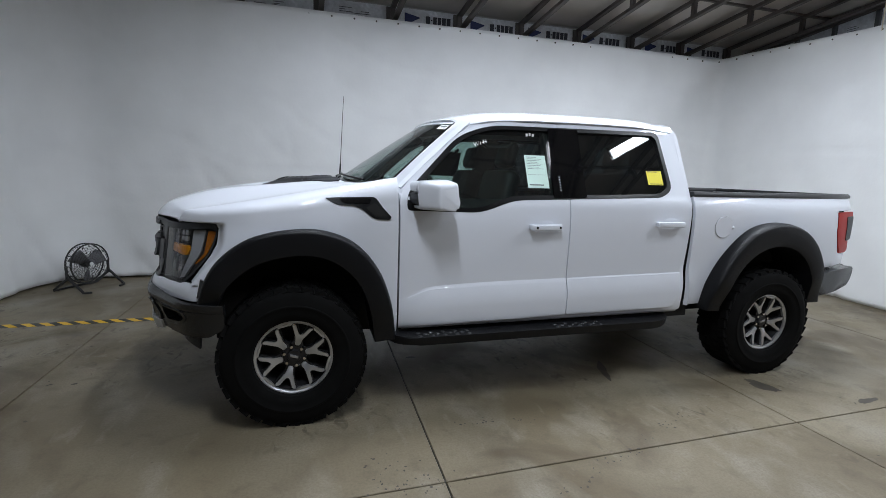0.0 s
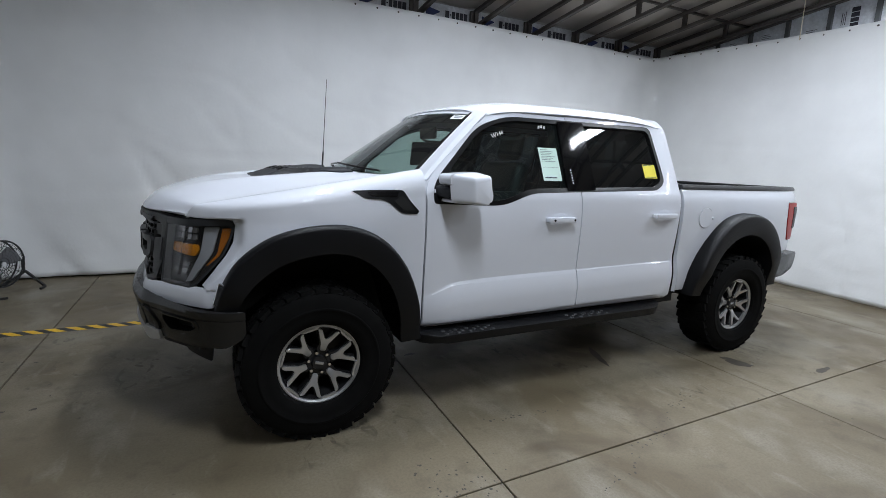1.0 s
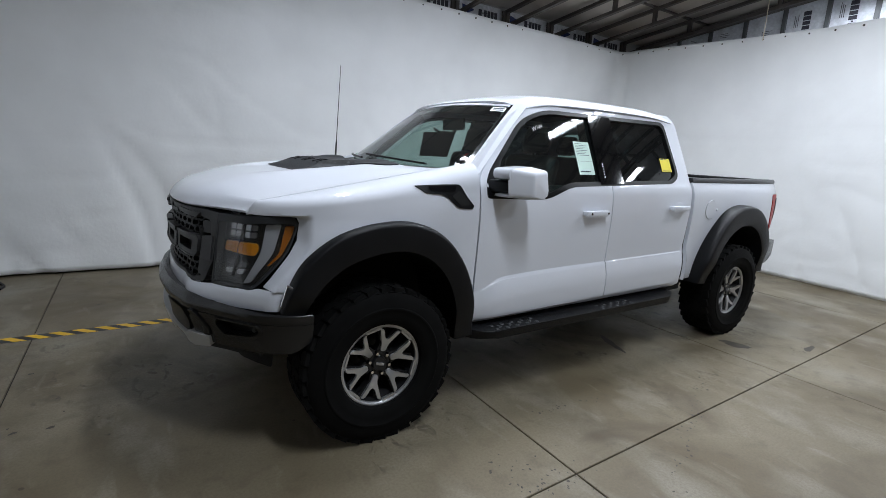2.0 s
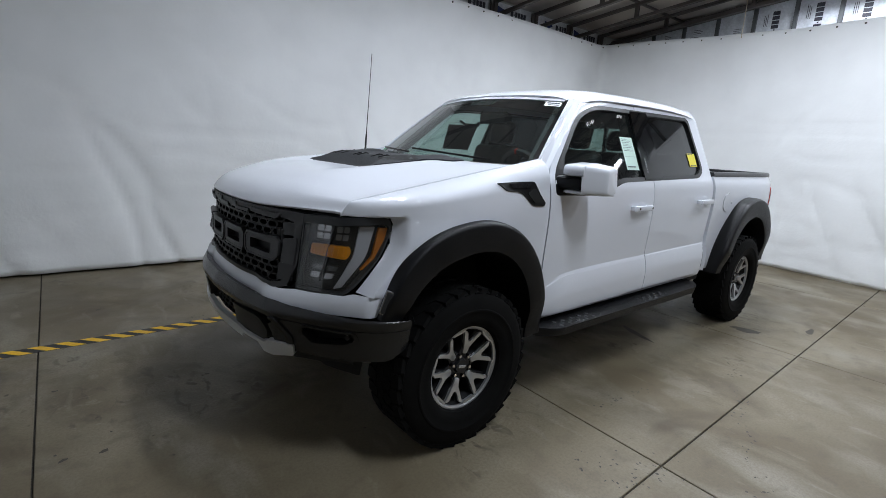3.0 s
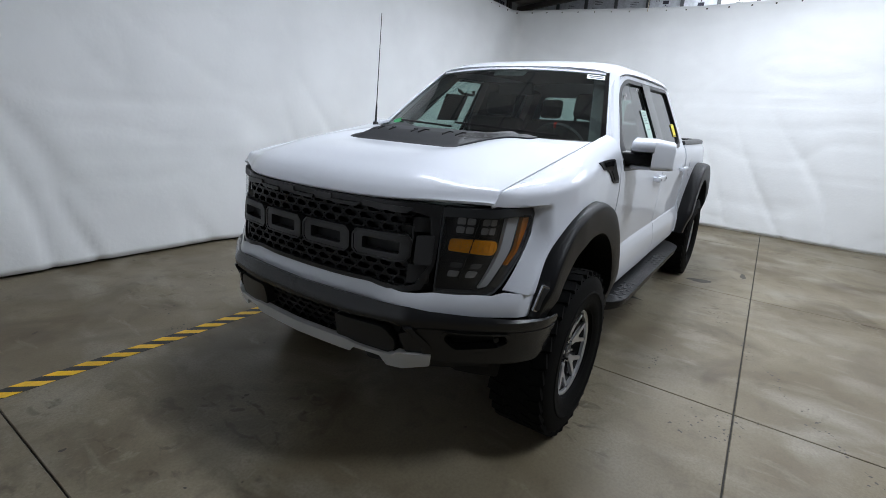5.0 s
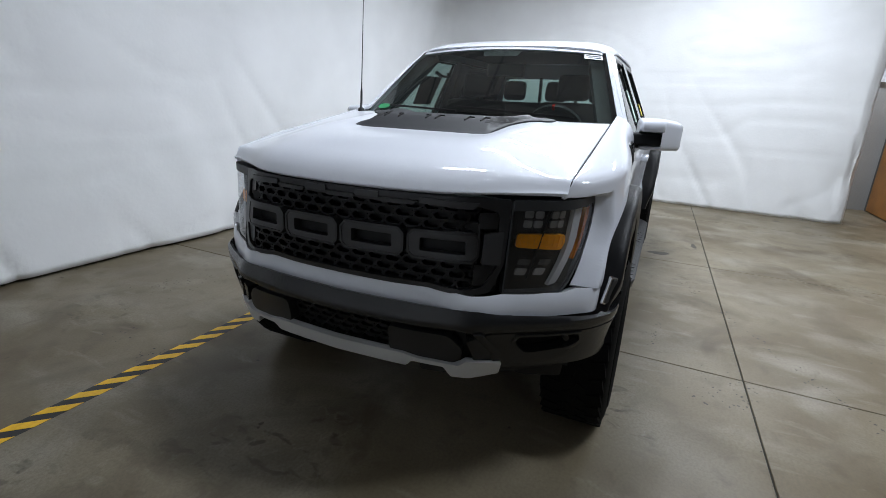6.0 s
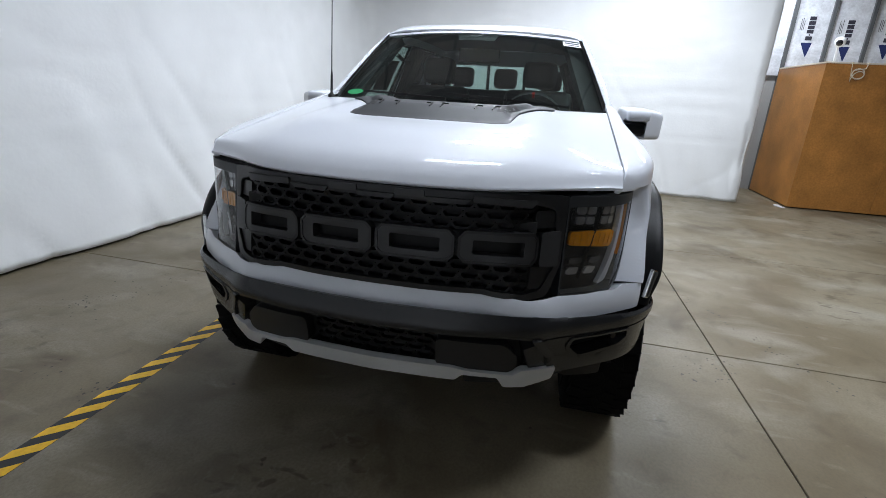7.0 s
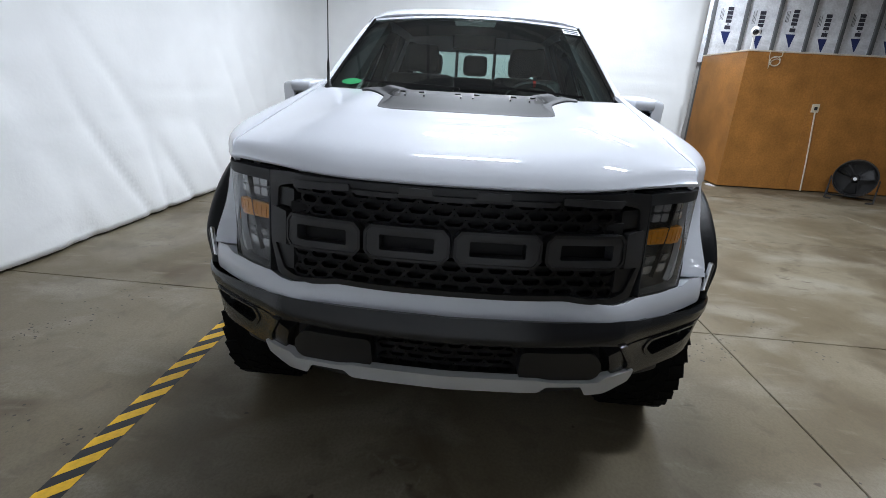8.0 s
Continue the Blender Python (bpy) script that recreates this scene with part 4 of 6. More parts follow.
def build_wheel(cx, sy, turn, steer=0.0):
    if not WHEEL:
        bm = bmesh.new()
        lathe(bm, [(0.205, -0.10), (0.19, -0.06), (0.18, 0.0), (0.18, 0.1), (0.02, 0.1)], 48)
        bmesh.ops.create_cone(bm, cap_ends=True, segments=32, radius1=0.078, radius2=0.066, depth=0.06, matrix=pose(0, -0.045, 0, 90))
        WHEEL["hub"] = bm
        bm = bmesh.new()
        flat_shape(bm, spoke_outline(0.008), -0.078, -0.03)
        WHEEL["spoke_back"] = bm
        bm = bmesh.new()
        lathe(bm, [(0.205, -0.095), (0.207, -0.111), (0.216, -0.117), (0.223, -0.116), (0.228, -0.105)], 72)
        for k in range(6):
            b2 = bmesh.new()
            flat_shape(b2, [(-0.050, 0.204), (-0.036, 0.193), (0.036, 0.193), (0.050, 0.204)], -0.112, -0.095)
            b2.transform(pose(0, 0, 0, 0, 60 * k + 30, 0))
            me = bpy.data.meshes.new("t")
            b2.to_mesh(me)
            bm.from_mesh(me)
            bpy.data.meshes.remove(me)
        WHEEL["rim"] = bm
        bm = bmesh.new()
        flat_shape(bm, spoke_outline(0.0), -0.088, -0.072)
        bmesh.ops.bevel(bm, geom=bm.edges[:], offset=0.002, segments=1, affect="EDGES", profile=0.5)
        for v in bm.verts:
            v.co.y -= 0.022 * smooth((v.co.z - 0.09) / 0.11)
        WHEEL["spoke"] = bm
        bm = bmesh.new()
        bmesh.ops.create_cone(bm, cap_ends=True, segments=6, radius1=0.011, radius2=0.009, depth=0.03, matrix=pose(0, -0.08, 0.058, 90))
        WHEEL["lug_nut"] = bm
        bm = bmesh.new()
        bmesh.ops.create_cone(bm, cap_ends=True, segments=32, radius1=0.042, radius2=0.036, depth=0.02, matrix=pose(0, -0.084, 0, 90))
        WHEEL["cap"] = bm
        bm = bmesh.new()
        add_box(bm, -0.024, 0.024, -0.099, -0.094, -0.008, 0.008, bevel=0.002)
        WHEEL["badge"] = bm
        WHEEL["tyre"] = tyre_mesh()
        WHEEL["tread"] = tread_mesh()
        mats = {"hub": ALLOY_DARK, "rim": MACHINED, "spoke": MACHINED, "lug_nut": CHROME, "cap": ALLOY_DARK, "badge": REFLECTOR, "tyre": RUBBER, "tread": RUBBER, "spoke_back": ALLOY_DARK}
        for key in list(WHEEL):
            me = bpy.data.meshes.new(key)
            bm = WHEEL[key]
            bmesh.ops.recalc_face_normals(bm, faces=bm.faces)
            bm.to_mesh(me)
            bm.free()
            if key not in ("tyre", "tread"):
                me.transform(Matrix.Diagonal((1.04, 1, 1.04, 1)))
            me.materials.append(mats[key])
            me.shade_smooth()
            me.set_sharp_from_angle(angle=radians(35))
            WHEEL[key] = me
    wheel = new("wheel", WHEEL["hub"])
    wheel.parent = truck
    wheel["label"] = "dark alloy wheel with machined spokes and off-road tyre"
    wheel.matrix_basis = pose(cx, sy * 0.906, TYRE_R - 0.006, 0, 0, (0 if sy < 0 else 180) + steer) @ pose(0, 0, 0, 0, turn, 0)
    for key, num in (("tyre", 1), ("tread", 1), ("rim", 1), ("spoke_back", 6), ("spoke", 6), ("lug_nut", 6), ("cap", 1), ("badge", 1)):
        for k in range(num):
            ob = new(key, WHEEL[key])
            ob.parent = wheel
            if key == "tread":
                tagged(ob, "moulded rubber tread blocks", kind="stuff")
            if num > 1:
                ob.matrix_basis = pose(0, 0, 0, 0, 60 * k + (30 if key == "lug_nut" else 0), 0)


build_wheel(0.0, -1, 16)
build_wheel(3.693, -1, -20)
build_wheel(0.0, 1, 25)
build_wheel(3.693, 1, 40)

# -- hood, fenders, doors, bed
def hood_at(t, y):
    f, r = hood_front(y), 0.265 + 0.15 * (abs(y) / 0.82) ** 2
    x = f + (r - f) * t**1.9
    return Vector((x, y, hood_z(x, y)))


panel("hood", [(0.0, y) for y in np.linspace(-0.827, 0.827, 34)] + [(1.0, y) for y in np.linspace(0.827, -0.827, 34)], hood_at, (0, 0, 1), PAINT, truck, 0.012, (0.028, 0.04))

# black strip added below each seam, so that the shut line looks shaded
for sy in (-1, 1):
    panel("hood_gap_shade", [(x, sy * 0.812) for x in np.linspace(-0.48, 0.38, 16)] + [(x, sy * 0.850) for x in np.linspace(0.38, -0.48, 16)], lambda x, y: Vector((x, y, hood_z(x, min(abs(y), 0.835)) - 0.026)), (0, 0, 1), VOID, truck, 0.004, 0.05, "black strip that darkens the gap under the hood edge")


def arch(path, inset, centre):
    f = hermite([(i, p) for i, p in enumerate(path)])
    pts = [f(i / 3) for i in range((len(path) - 1) * 3 + 1)]
    return [tuple(p + (np.array(centre) - p) * inset) for p in pts]


top = [(x, min(float(SHOULDER(x)), hood_edge(x) - 0.03) + 0.168) for x in np.linspace(0.645, -0.634, 32)]
fender_line = ([(0.646, 0.50)] + top + [(-0.634, 1.258), (-0.60, 1.250), (-0.46, 1.246), (-0.42, 1.238), (-0.408, 1.215), (-0.42, 1.125), (-0.455, 1.06), (-0.50, 1.0), (-0.575, 0.900), (-0.535, 0.895)]
               + arch(F_OUT, 0.10, (0.03, 0.45))[3:] + [(0.56, 0.50)])
for sy, wrap in L_R:
    panel("fender", fender_line, wrap(fender), (0, sy, 0), PAINT, truck, 0.02, 0.0105)

DLO = rounded([(0.715, 1.345, 0.03), (1.20, 1.335, 0.08), (1.43, 1.418, 0.08), (2.64, 1.449, 0.05), (2.742, 1.50, 0.05), (2.718, 1.915, 0.06), (1.33, 1.898, 0.15), (1.10, 1.815, 0.1), (0.77, 1.49, 0.1), (0.72, 1.42, 0.03)])
cab_line = rounded([(0.66, 0.545, 0.01), (2.885, 0.565, 0.02), (2.925, 1.46, 0.1), (2.925, 1.93, 0.08), (2.85, 1.995, 0.06), (1.36, 1.985, 0.2), (1.05, 1.885, 0.15), (0.60, 1.50, 0.02), (0.655, 1.44, 0.02)])
front_door = rounded([(0.660, 0.558, 0.015), (1.872, 0.585, 0.015), (1.862, 1.42, 0.02), (1.855, 1.945, 0.01), (1.35, 1.94, 0.2), (1.09, 1.855, 0.12), (0.70, 1.50, 0.1), (0.656, 1.42, 0.05)])
rear_door = rounded([(1.880, 0.586, 0.015), (2.80, 0.592, 0.06), (2.855, 0.70, 0.2), (2.882, 1.42, 0.1), (2.845, 1.93, 0.08), (2.72, 1.968, 0.05), (1.863, 1.948, 0.01), (1.870, 1.42, 0.02)])
front_hole = rounded([(0.715, 1.345, 0.03), (1.20, 1.335, 0.08), (1.43, 1.418, 0.08), (1.80, 1.428, 0.01), (1.80, 1.90, 0.01), (1.33, 1.898, 0.15), (1.10, 1.815, 0.1), (0.77, 1.49, 0.1), (0.72, 1.42, 0.03)])
rear_hole = rounded([(1.92, 1.431, 0.01), (2.64, 1.449, 0.05), (2.742, 1.50, 0.05), (2.718, 1.915, 0.06), (1.92, 1.912, 0.01)])
for sy, wrap in L_R:
    panel("cab_side", ring(cab_line, DLO, 1.6), wrap(side_off(-0.012)), (0, sy, 0), PAINT, truck, 0.03, 0.06)
    for nm, line, hole, cut, hx, hz in (("front_door", front_door, front_hole, 1.3, 1.665, 1.222), ("rear_door", rear_door, rear_hole, 2.3, 2.70, 1.238)):
        door = panel(nm, ring(line, hole, cut), wrap(side_crease), (0, sy, 0), PAINT, truck, 0.012, (0.06, 0.01), sharp=14)
        bm = bmesh.new()
        add_box(bm, hx - 0.115, hx + 0.115, sy * 1.0 - 0.012, sy * 1.0 + 0.012, hz - 0.02, hz + 0.02, bevel=0.009)
        for dx in (-0.1, 0.1):
            add_box(bm, hx + dx - 0.014, hx + dx + 0.014, sy * 0.975 - 0.02, sy * 0.975 + 0.02, hz - 0.015, hz + 0.015, bevel=0.004)
        hd = part("door_handle", bm, PAINT, door, "white pull handle", smooth=40)
        if nm == "front_door":
            for dx in (-0.075, 0.1):
                bm = bmesh.new()
                bmesh.ops.create_cone(bm, cap_ends=True, segments=12, radius1=0.008, radius2=0.008, depth=0.004, matrix=pose(hx + dx, sy * 1.0125, hz, 90))
                part("keyhole", bm, GLOSS, door)
        bm = bmesh.new()
        bmesh.ops.create_uvsphere(bm, u_segments=20, v_segments=10, radius=1)
        for v in bm.verts:
            v.co = Vector((hx + 0.02 + v.co.x * 0.085, sy * 0.955 + v.co.y * 0.0085, hz + 0.02 + v.co.z * 0.036))
        part("handle_cup", bm, PAINT, door, smooth=60)
    # glass and pillar trim
    gl = rounded([(1.83, 1.425, 0.01), (1.43, 1.41, 0.08), (1.20, 1.328, 0.08), (0.84, 1.335, 0.02), (0.84, 1.55, 0.02), (1.10, 1.822, 0.1), (1.33, 1.904, 0.15), (1.83, 1.906, 0.01)])
    panel("front_side_glass", gl, wrap(side_off(-0.018)), (0, sy, 0), GLASS_SIDE, truck, 0.0, 0.2, "lightly tinted side window")
    gl = rounded([(1.90, 1.425, 0.01), (2.645, 1.443, 0.05), (2.748, 1.497, 0.05), (2.724, 1.921, 0.06), (1.90, 1.918, 0.01)])
    panel("rear_side_glass", gl, wrap(side_off(-0.018)), (0, sy, 0), GLASS_DARK, truck, 0.0, 0.2, "dark privacy glass window")
    trim = panel("window_trim", ring(rounded([(0.700, 1.330, 0.03), (1.20, 1.318, 0.08), (1.44, 1.402, 0.08), (2.65, 1.434, 0.05), (2.757, 1.492, 0.06), (2.732, 1.93, 0.06), (1.33, 1.912, 0.15), (1.085, 1.825, 0.1), (0.755, 1.50, 0.1), (0.704, 1.42, 0.03)]), rounded([(0.83, 1.352, 0.02), (1.19, 1.348, 0.08), (1.42, 1.432, 0.08), (2.63, 1.460, 0.05), (2.724, 1.510, 0.05), (2.704, 1.902, 0.06), (1.33, 1.885, 0.15), (1.11, 1.805, 0.1), (0.84, 1.54, 0.06), (0.83, 1.45, 0.02)]), 1.6), wrap(side_off(0.003)), (0, sy, 0), TRIM_BLACK, truck, 0.02, 0.06, "black window surround")
    panel("pillar_trim", rounded([(1.745, 1.422, 0.004), (2.005, 1.430, 0.004), (2.015, 1.912, 0.004), (1.775, 1.908, 0.004)]), wrap(side_off(0.008)), (0, sy, 0), PILLAR, truck, 0.02, 0.08, "gloss black door pillar trim")
    # fender vent
    vent = panel("fender_vent", rounded([(0.195, 1.392, 0.006), (0.50, 1.392, 0.02), (0.60, 1.288, 0.01), (0.588, 1.270, 0.008), (0.49, 1.275, 0.03), (0.40, 1.352, 0.04), (0.265, 1.356, 0.02)]), wrap(fender_off(0.008)), (0, sy, 0), FLARE, truck, 0.03, 0.05, "black fender air vent")
    panel("vent_inlay", rounded([(0.28, 1.384, 0.003), (0.47, 1.384, 0.003), (0.46, 1.366, 0.003), (0.30, 1.366, 0.003)]), wrap(fender_off(0.012)), (0, sy, 0), GLOSS, vent, 0.004, 0.05)
    panel("vent_slot", rounded([(0.49, 1.368, 0.004), (0.515, 1.362, 0.004), (0.575, 1.292, 0.004), (0.50, 1.29, 0.004), (0.44, 1.345, 0.004)]), wrap(fender_off(0.0115)), (0, sy, 0), VOID, vent, 0.004, 0.05)
    # rocker and running board
    panel("rocker_panel", rounded([(0.66, 0.535, 0.006), (2.88, 0.545, 0.006), (2.88, 0.58, 0.004), (0.66, 0.56, 0.004)]), wrap(side_off(-0.02)), (0, sy, 0), PAINT, truck, 0.05, 0.1)
    bm = bmesh.new()
    out = rounded([(0.60, 0.88), (0.60, 0.97, 0.03), (0.72, 1.075, 0.06), (2.62, 1.075, 0.08), (2.78, 0.96, 0.03), (2.78, 0.88)])
    a = [bm.verts.new((x, sy * y, 0.525)) for x, y in out]
    b = [bm.verts.new((x, sy * (y - 0.012), 0.468)) for x, y in out]
    bm.faces.new(a)
    bm.faces.new(b[::-1])
    for k in range(len(a)):
        bm.faces.new((a[k], a[k - 1], b[k - 1], b[k]))
    bmesh.ops.bevel(bm, geom=[e for e in bm.edges if abs(e.verts[0].co.z - e.verts[1].co.z) < 1e-4], offset=0.012, segments=3, affect="EDGES", profile=0.5)
    board = part("running_board", bm, FLARE, truck, "black running board with raised grip pads", smooth=40)
    for px in (0.95, 1.95):
        bm = bmesh.new()
        for i in range(9):
            for j in range(3):
                if (i + j) % 2 == 0:
                    bmesh.ops.create_cone(bm, cap_ends=True, segments=10, radius1=0.017, radius2=0.012, depth=0.006, matrix=pose(px + i * 0.042 - 0.17, sy * (0.985 + j * 0.03), 0.527))
        part("grip_pad", bm, RAIL_GREY, board)
    for px in (0.85, 1.7, 2.5):
        bm = bmesh.new()
        beam(bm, (px, sy * 0.55, 0.55), (px, sy * 1.0, 0.485), 0.06, 0.02)
        part("bracket", bm, VOID, board)
    # bed side
    bed_line = ([(2.942, 0.60), (2.942, 1.45), (4.80, 1.45), (4.805, 1.345), (4.535, 1.34), (4.522, 1.325), (4.545, 1.15), (4.63, 0.975), (4.66, 0.955), (4.79, 0.95), (4.78, 0.86), (4.25, 0.84)]
                + arch(R_OUT, 0.10, (3.69, 0.45))[::-1][4:] + [(3.11, 0.60)])
    bed = panel("bed_side", bed_line, wrap(side), (0, sy, 0), PAINT, truck, 0.03, 0.05)
    bm = bmesh.new()
    lathe(bm, [(0.0, -0.003), (0.082, -0.003), (0.084, 0.0), (0.084, 0.01)], 40)
    if sy < 0:
        fd = part("fuel_door", bm, PAINT, bed, "round white fuel door", smooth=30)
        fd.matrix_basis = pose(3.22, -0.963, 1.215)
        bm = bmesh.new()
        lathe(bm, [(0.083, 0.0), (0.083, -0.0012), (0.0848, -0.0012), (0.0848, 0.0)], 40)
        fg = part("fuel_door_gap", bm, GLOSS, bed)
        fg.matrix_basis = pose(3.22, -0.962, 1.215)
        bm = bmesh.new()
        bmesh.ops.create_uvsphere(bm, u_segments=10, v_segments=6, radius=0.012, matrix=pose(3.31, -0.963, 1.21))
        part("fuel_door_catch", bm, PAINT, bed)
    else:
        bm.free()
    lamp_ob = panel("tail_lamp", rounded([(4.526, 1.328, 0.015), (4.845, 1.330, 0.02), (4.86, 1.25, 0.02), (4.80, 1.10, 0.03), (4.845, 0.985, 0.02), (4.80, 0.962, 0.01), (4.665, 0.962, 0.02), (4.60, 1.05, 0.05), (4.545, 1.16, 0.05)]), wrap(side_off(0.006)), (0, sy, 0), RED, truck, 0.05, 0.05, "red tail lamp")
    bm = bmesh.new()
    add_box(bm, 4.80, 4.848, sy * 0.70 - 0.09, sy * 0.70 + 0.09, 0.975, 1.32, bevel=0.012)
    part("lamp_rear", bm, RED, lamp_ob)
    panel("lamp_bezel", rounded([(4.70, 1.29, 0.02), (4.85, 1.29, 0.02), (4.85, 1.08, 0.02), (4.74, 1.07, 0.02)]), wrap(side_off(0.012)), (0, sy, 0), RAIL_GREY, lamp_ob, 0.01, 0.05)
    # rear bumper end
    bm = bmesh.new()
    flat_shape(bm, rounded([(4.255, 0.60, 0.02), (4.255, 0.79, 0.01), (4.60, 0.83, 0.01), (4.88, 0.835, 0.03), (4.90, 0.79, 0.03), (4.82, 0.68, 0.04), (4.55, 0.63, 0.05)]), sy * 0.955, sy * 0.80)
    bmesh.ops.bevel(bm, geom=bm.edges[:], offset=0.006, segments=2, affect="EDGES", profile=0.5)
    for v in bm.verts:
        v.co.y -= sy * 0.29 * max(0.0, v.co.x - 4.25) ** 2
    part("rear_bumper_end", bm, BUMPER, truck, "dark grey bumper end", smooth=40)
    # bed rails
    bm = bmesh.new()
    plan = [(x, half_width(x, 1.45) + 0.006) for x in np.linspace(2.945, 4.835, 16)]
    plan += [(x, w - 0.125) for x, w in reversed(plan)]
    for x0, x1, zz in ((0.0, 0.0, 1.447), (0.0, 0.0, 1.466), (0.02, 0.012, 1.484)):
        for k, (x, w) in enumerate(plan):
            bm.verts.new((x - (x1 if x > 4.8 else 0), sy * (w - (x1 if k < 16 else -x1)), zz))
    bm.verts.ensure_lookup_table()
    n = len(plan)
    for r in range(2):
        for k in range(n):
            bm.faces.new([bm.verts[r * n + k], bm.verts[r * n + (k + 1) % n], bm.verts[(r + 1) * n + (k + 1) % n], bm.verts[(r + 1) * n + k]])
    for k in range(15):
        bm.faces.new([bm.verts[2 * n + q] for q in (k, k + 1, n - 2 - k, n - 1 - k)])
    part("bed_rail", bm, SATIN, truck, "black bed rail cap", smooth=40)
    bm = bmesh.new()
    add_box(bm, 2.95, 4.78, sy * 0.74 - 0.02, sy * 0.74 + 0.02, 0.92, 1.46)
    part("bed_wall", bm, VOID, truck)
bm = bmesh.new()
add_box(bm, 2.95, 4.78, -0.74, 0.74, 0.88, 0.93)
part("bed_floor", bm, VOID, truck)
bm = bmesh.new()
add_box(bm, 2.95, 2.99, -0.80, 0.80, 0.9, 1.46, bevel=0.006)
part("bed_front", bm, PAINT, truck)
bm = bmesh.new()
add_box(bm, 4.765, 4.825, -0.70, 0.70, 0.92, 1.45, bevel=0.015)
part("tailgate", bm, PAINT, truck)
bm = bmesh.new()
add_box(bm, 4.755, 4.84, -0.72, 0.72, 1.449, 1.482, bevel=0.01)
part("tailgate_cap", bm, SATIN, truck)
bm = bmesh.new()
add_box(bm, 4.76, 4.96, -0.74, 0.74, 0.66, 0.832, bevel=0.03)
part("rear_bumper", bm, RAIL_GREY, truck)

# -- roof, windscreen, cab back
ROOF_X = hermite([(0.98, 1.952), (1.1, 1.99), (1.35, 2.03), (1.7, 2.045), (2.2, 2.05), (2.6, 2.043), (2.82, 2.018), (2.92, 1.985)])


def roof_at(x, y):
    a = abs(y) / 0.704
    return Vector((x, y, float(ROOF_X(x + 0.085 * (a * a) * -1 * smooth((1.5 - x) / 0.5))) - 0.02 * a * a - 0.022 * a**6 - 0.045 * a**16))


front_edge = [(1.005 + 0.10 * (y / 0.704) ** 2, y) for y in np.linspace(-0.704, 0.704, 30)]
roof_panel = panel("roof", front_edge + [(2.80, 0.704), (2.87, 0.69), (2.91, 0.65), (2.925, 0.58), (2.93, 0.5), (2.93, -0.5), (2.925, -0.58), (2.91, -0.65), (2.87, -0.69), (2.80, -0.704)], roof_at, (0, 0, 1), PAINT, truck, 0.012, (0.05, 0.022))
bm = bmesh.new()
add_box(bm, 2.60, 2.86, -0.11, 0.11, 2.02, 2.05, pose(0, 0, 0), bevel=0.01)
part("brake_lamp", bm, SATIN, roof_panel)


def screen(u, v):
    k = 1 - u * u
    a = Vector((0.60 - 0.265 * k, 0.868 * u, 1.478 + 0.02 * k))
    b = Vector((1.105 - 0.095 * k, 0.675 * u, 1.918 + 0.03 * k))
    p = a.lerp(b, v)
    n = Vector((-0.62, 0, 0.78))
    return p + n * 0.024 * v * (1 - v)


square = [(u, 0.0) for u in np.linspace(-1, 1, 21)] + [(u, 1.0) for u in np.linspace(1, -1, 21)]
ws = panel("windscreen", square, screen, (-1, 0, 1), GLASS_PALE, truck, 0.0, 0.12, "tinted windscreen glass")
for sy in (-1, 1):
    panel("screen_border", [(sy * u, v) for u, v in ((0.955, 0.0), (1.0, 0.0), (1.0, 1.0), (0.955, 1.0))], lambda u, v: screen(u, v) + Vector((-0.002, 0, 0.003)), (-1, 0, 1), GLOSS, ws, 0.0, 0.1)
    # the painted post beside the screen
    posts = [(sy * u, v) for u, v in ((0.99, 0.0), (1.055, 0.0), (1.055, 1.02), (0.99, 1.02))]
    panel("screen_pillar", posts, lambda u, v: screen(min(max(u, -1), 1), v) + Vector((0.06 * (abs(u) - 1) / 0.05 if abs(u) > 1 else 0, (u - min(max(u, -1), 1)) * 0.7, 0.012 - 0.3 * max(0, abs(u) - 1))), (-1, 0, 1), PAINT, truck, 0.02, 0.05)
panel("screen_header", [(u, 0.965) for u in np.linspace(-1, 1, 15)] + [(u, 1.02) for u in np.linspace(1, -1, 15)], lambda u, v: screen(u, v) + Vector((-0.002, 0, 0.004)), (-1, 0, 1), PAINT, truck, 0.01, 0.1)
panel("mirror_base", rounded([(-0.17, 0.865), (0.17, 0.865), (0.2, 0.965), (-0.2, 0.965)], 0.02), lambda u, v: screen(u, v) + Vector((0.004, 0, -0.004)), (-1, 0, 1), VOID, ws, 0.0, 0.1)
cowl = [(0.262 + 0.15 * (abs(y) / 0.82) ** 2, y) for y in np.linspace(-0.83, 0.83, 20)] + [(0.62 - 0.27 * (1 - (y / 0.87) ** 2), y) for y in np.linspace(0.86, -0.86, 20)]
panel("cowl", cowl, lambda x, y: Vector((x, y, 1.493 + 0.001 * (1 - (y / 0.86) ** 2))), (0, 0, 1), FLARE, truck, 0.03, 0.08, "black plastic cowl under the windscreen")
for y0, y1 in ((-0.62, 0.05), (0.05, 0.60)):
    bm = bmesh.new()
    for k in range(8):
        ua, ub = (y0 + (y1 - y0) * k / 8) / 0.86, (y0 + (y1 - y0) * (k + 1) / 8) / 0.86
        va, vb = 0.02 + 0.055 * k / 8, 0.02 + 0.055 * (k + 1) / 8
        beam(bm, screen(ua, va) + Vector((-0.02, 0, 0.015)), screen(ub, vb) + Vector((-0.02, 0, 0.015)), 0.014, 0.012)
    part("wiper", bm, SATIN, truck)
# cab back with its window
def back(y, z):
    return Vector((2.928 - 0.03 * max(0, z - 1.46) - 0.03 * (abs(y) / 0.8) ** 4, y, z))


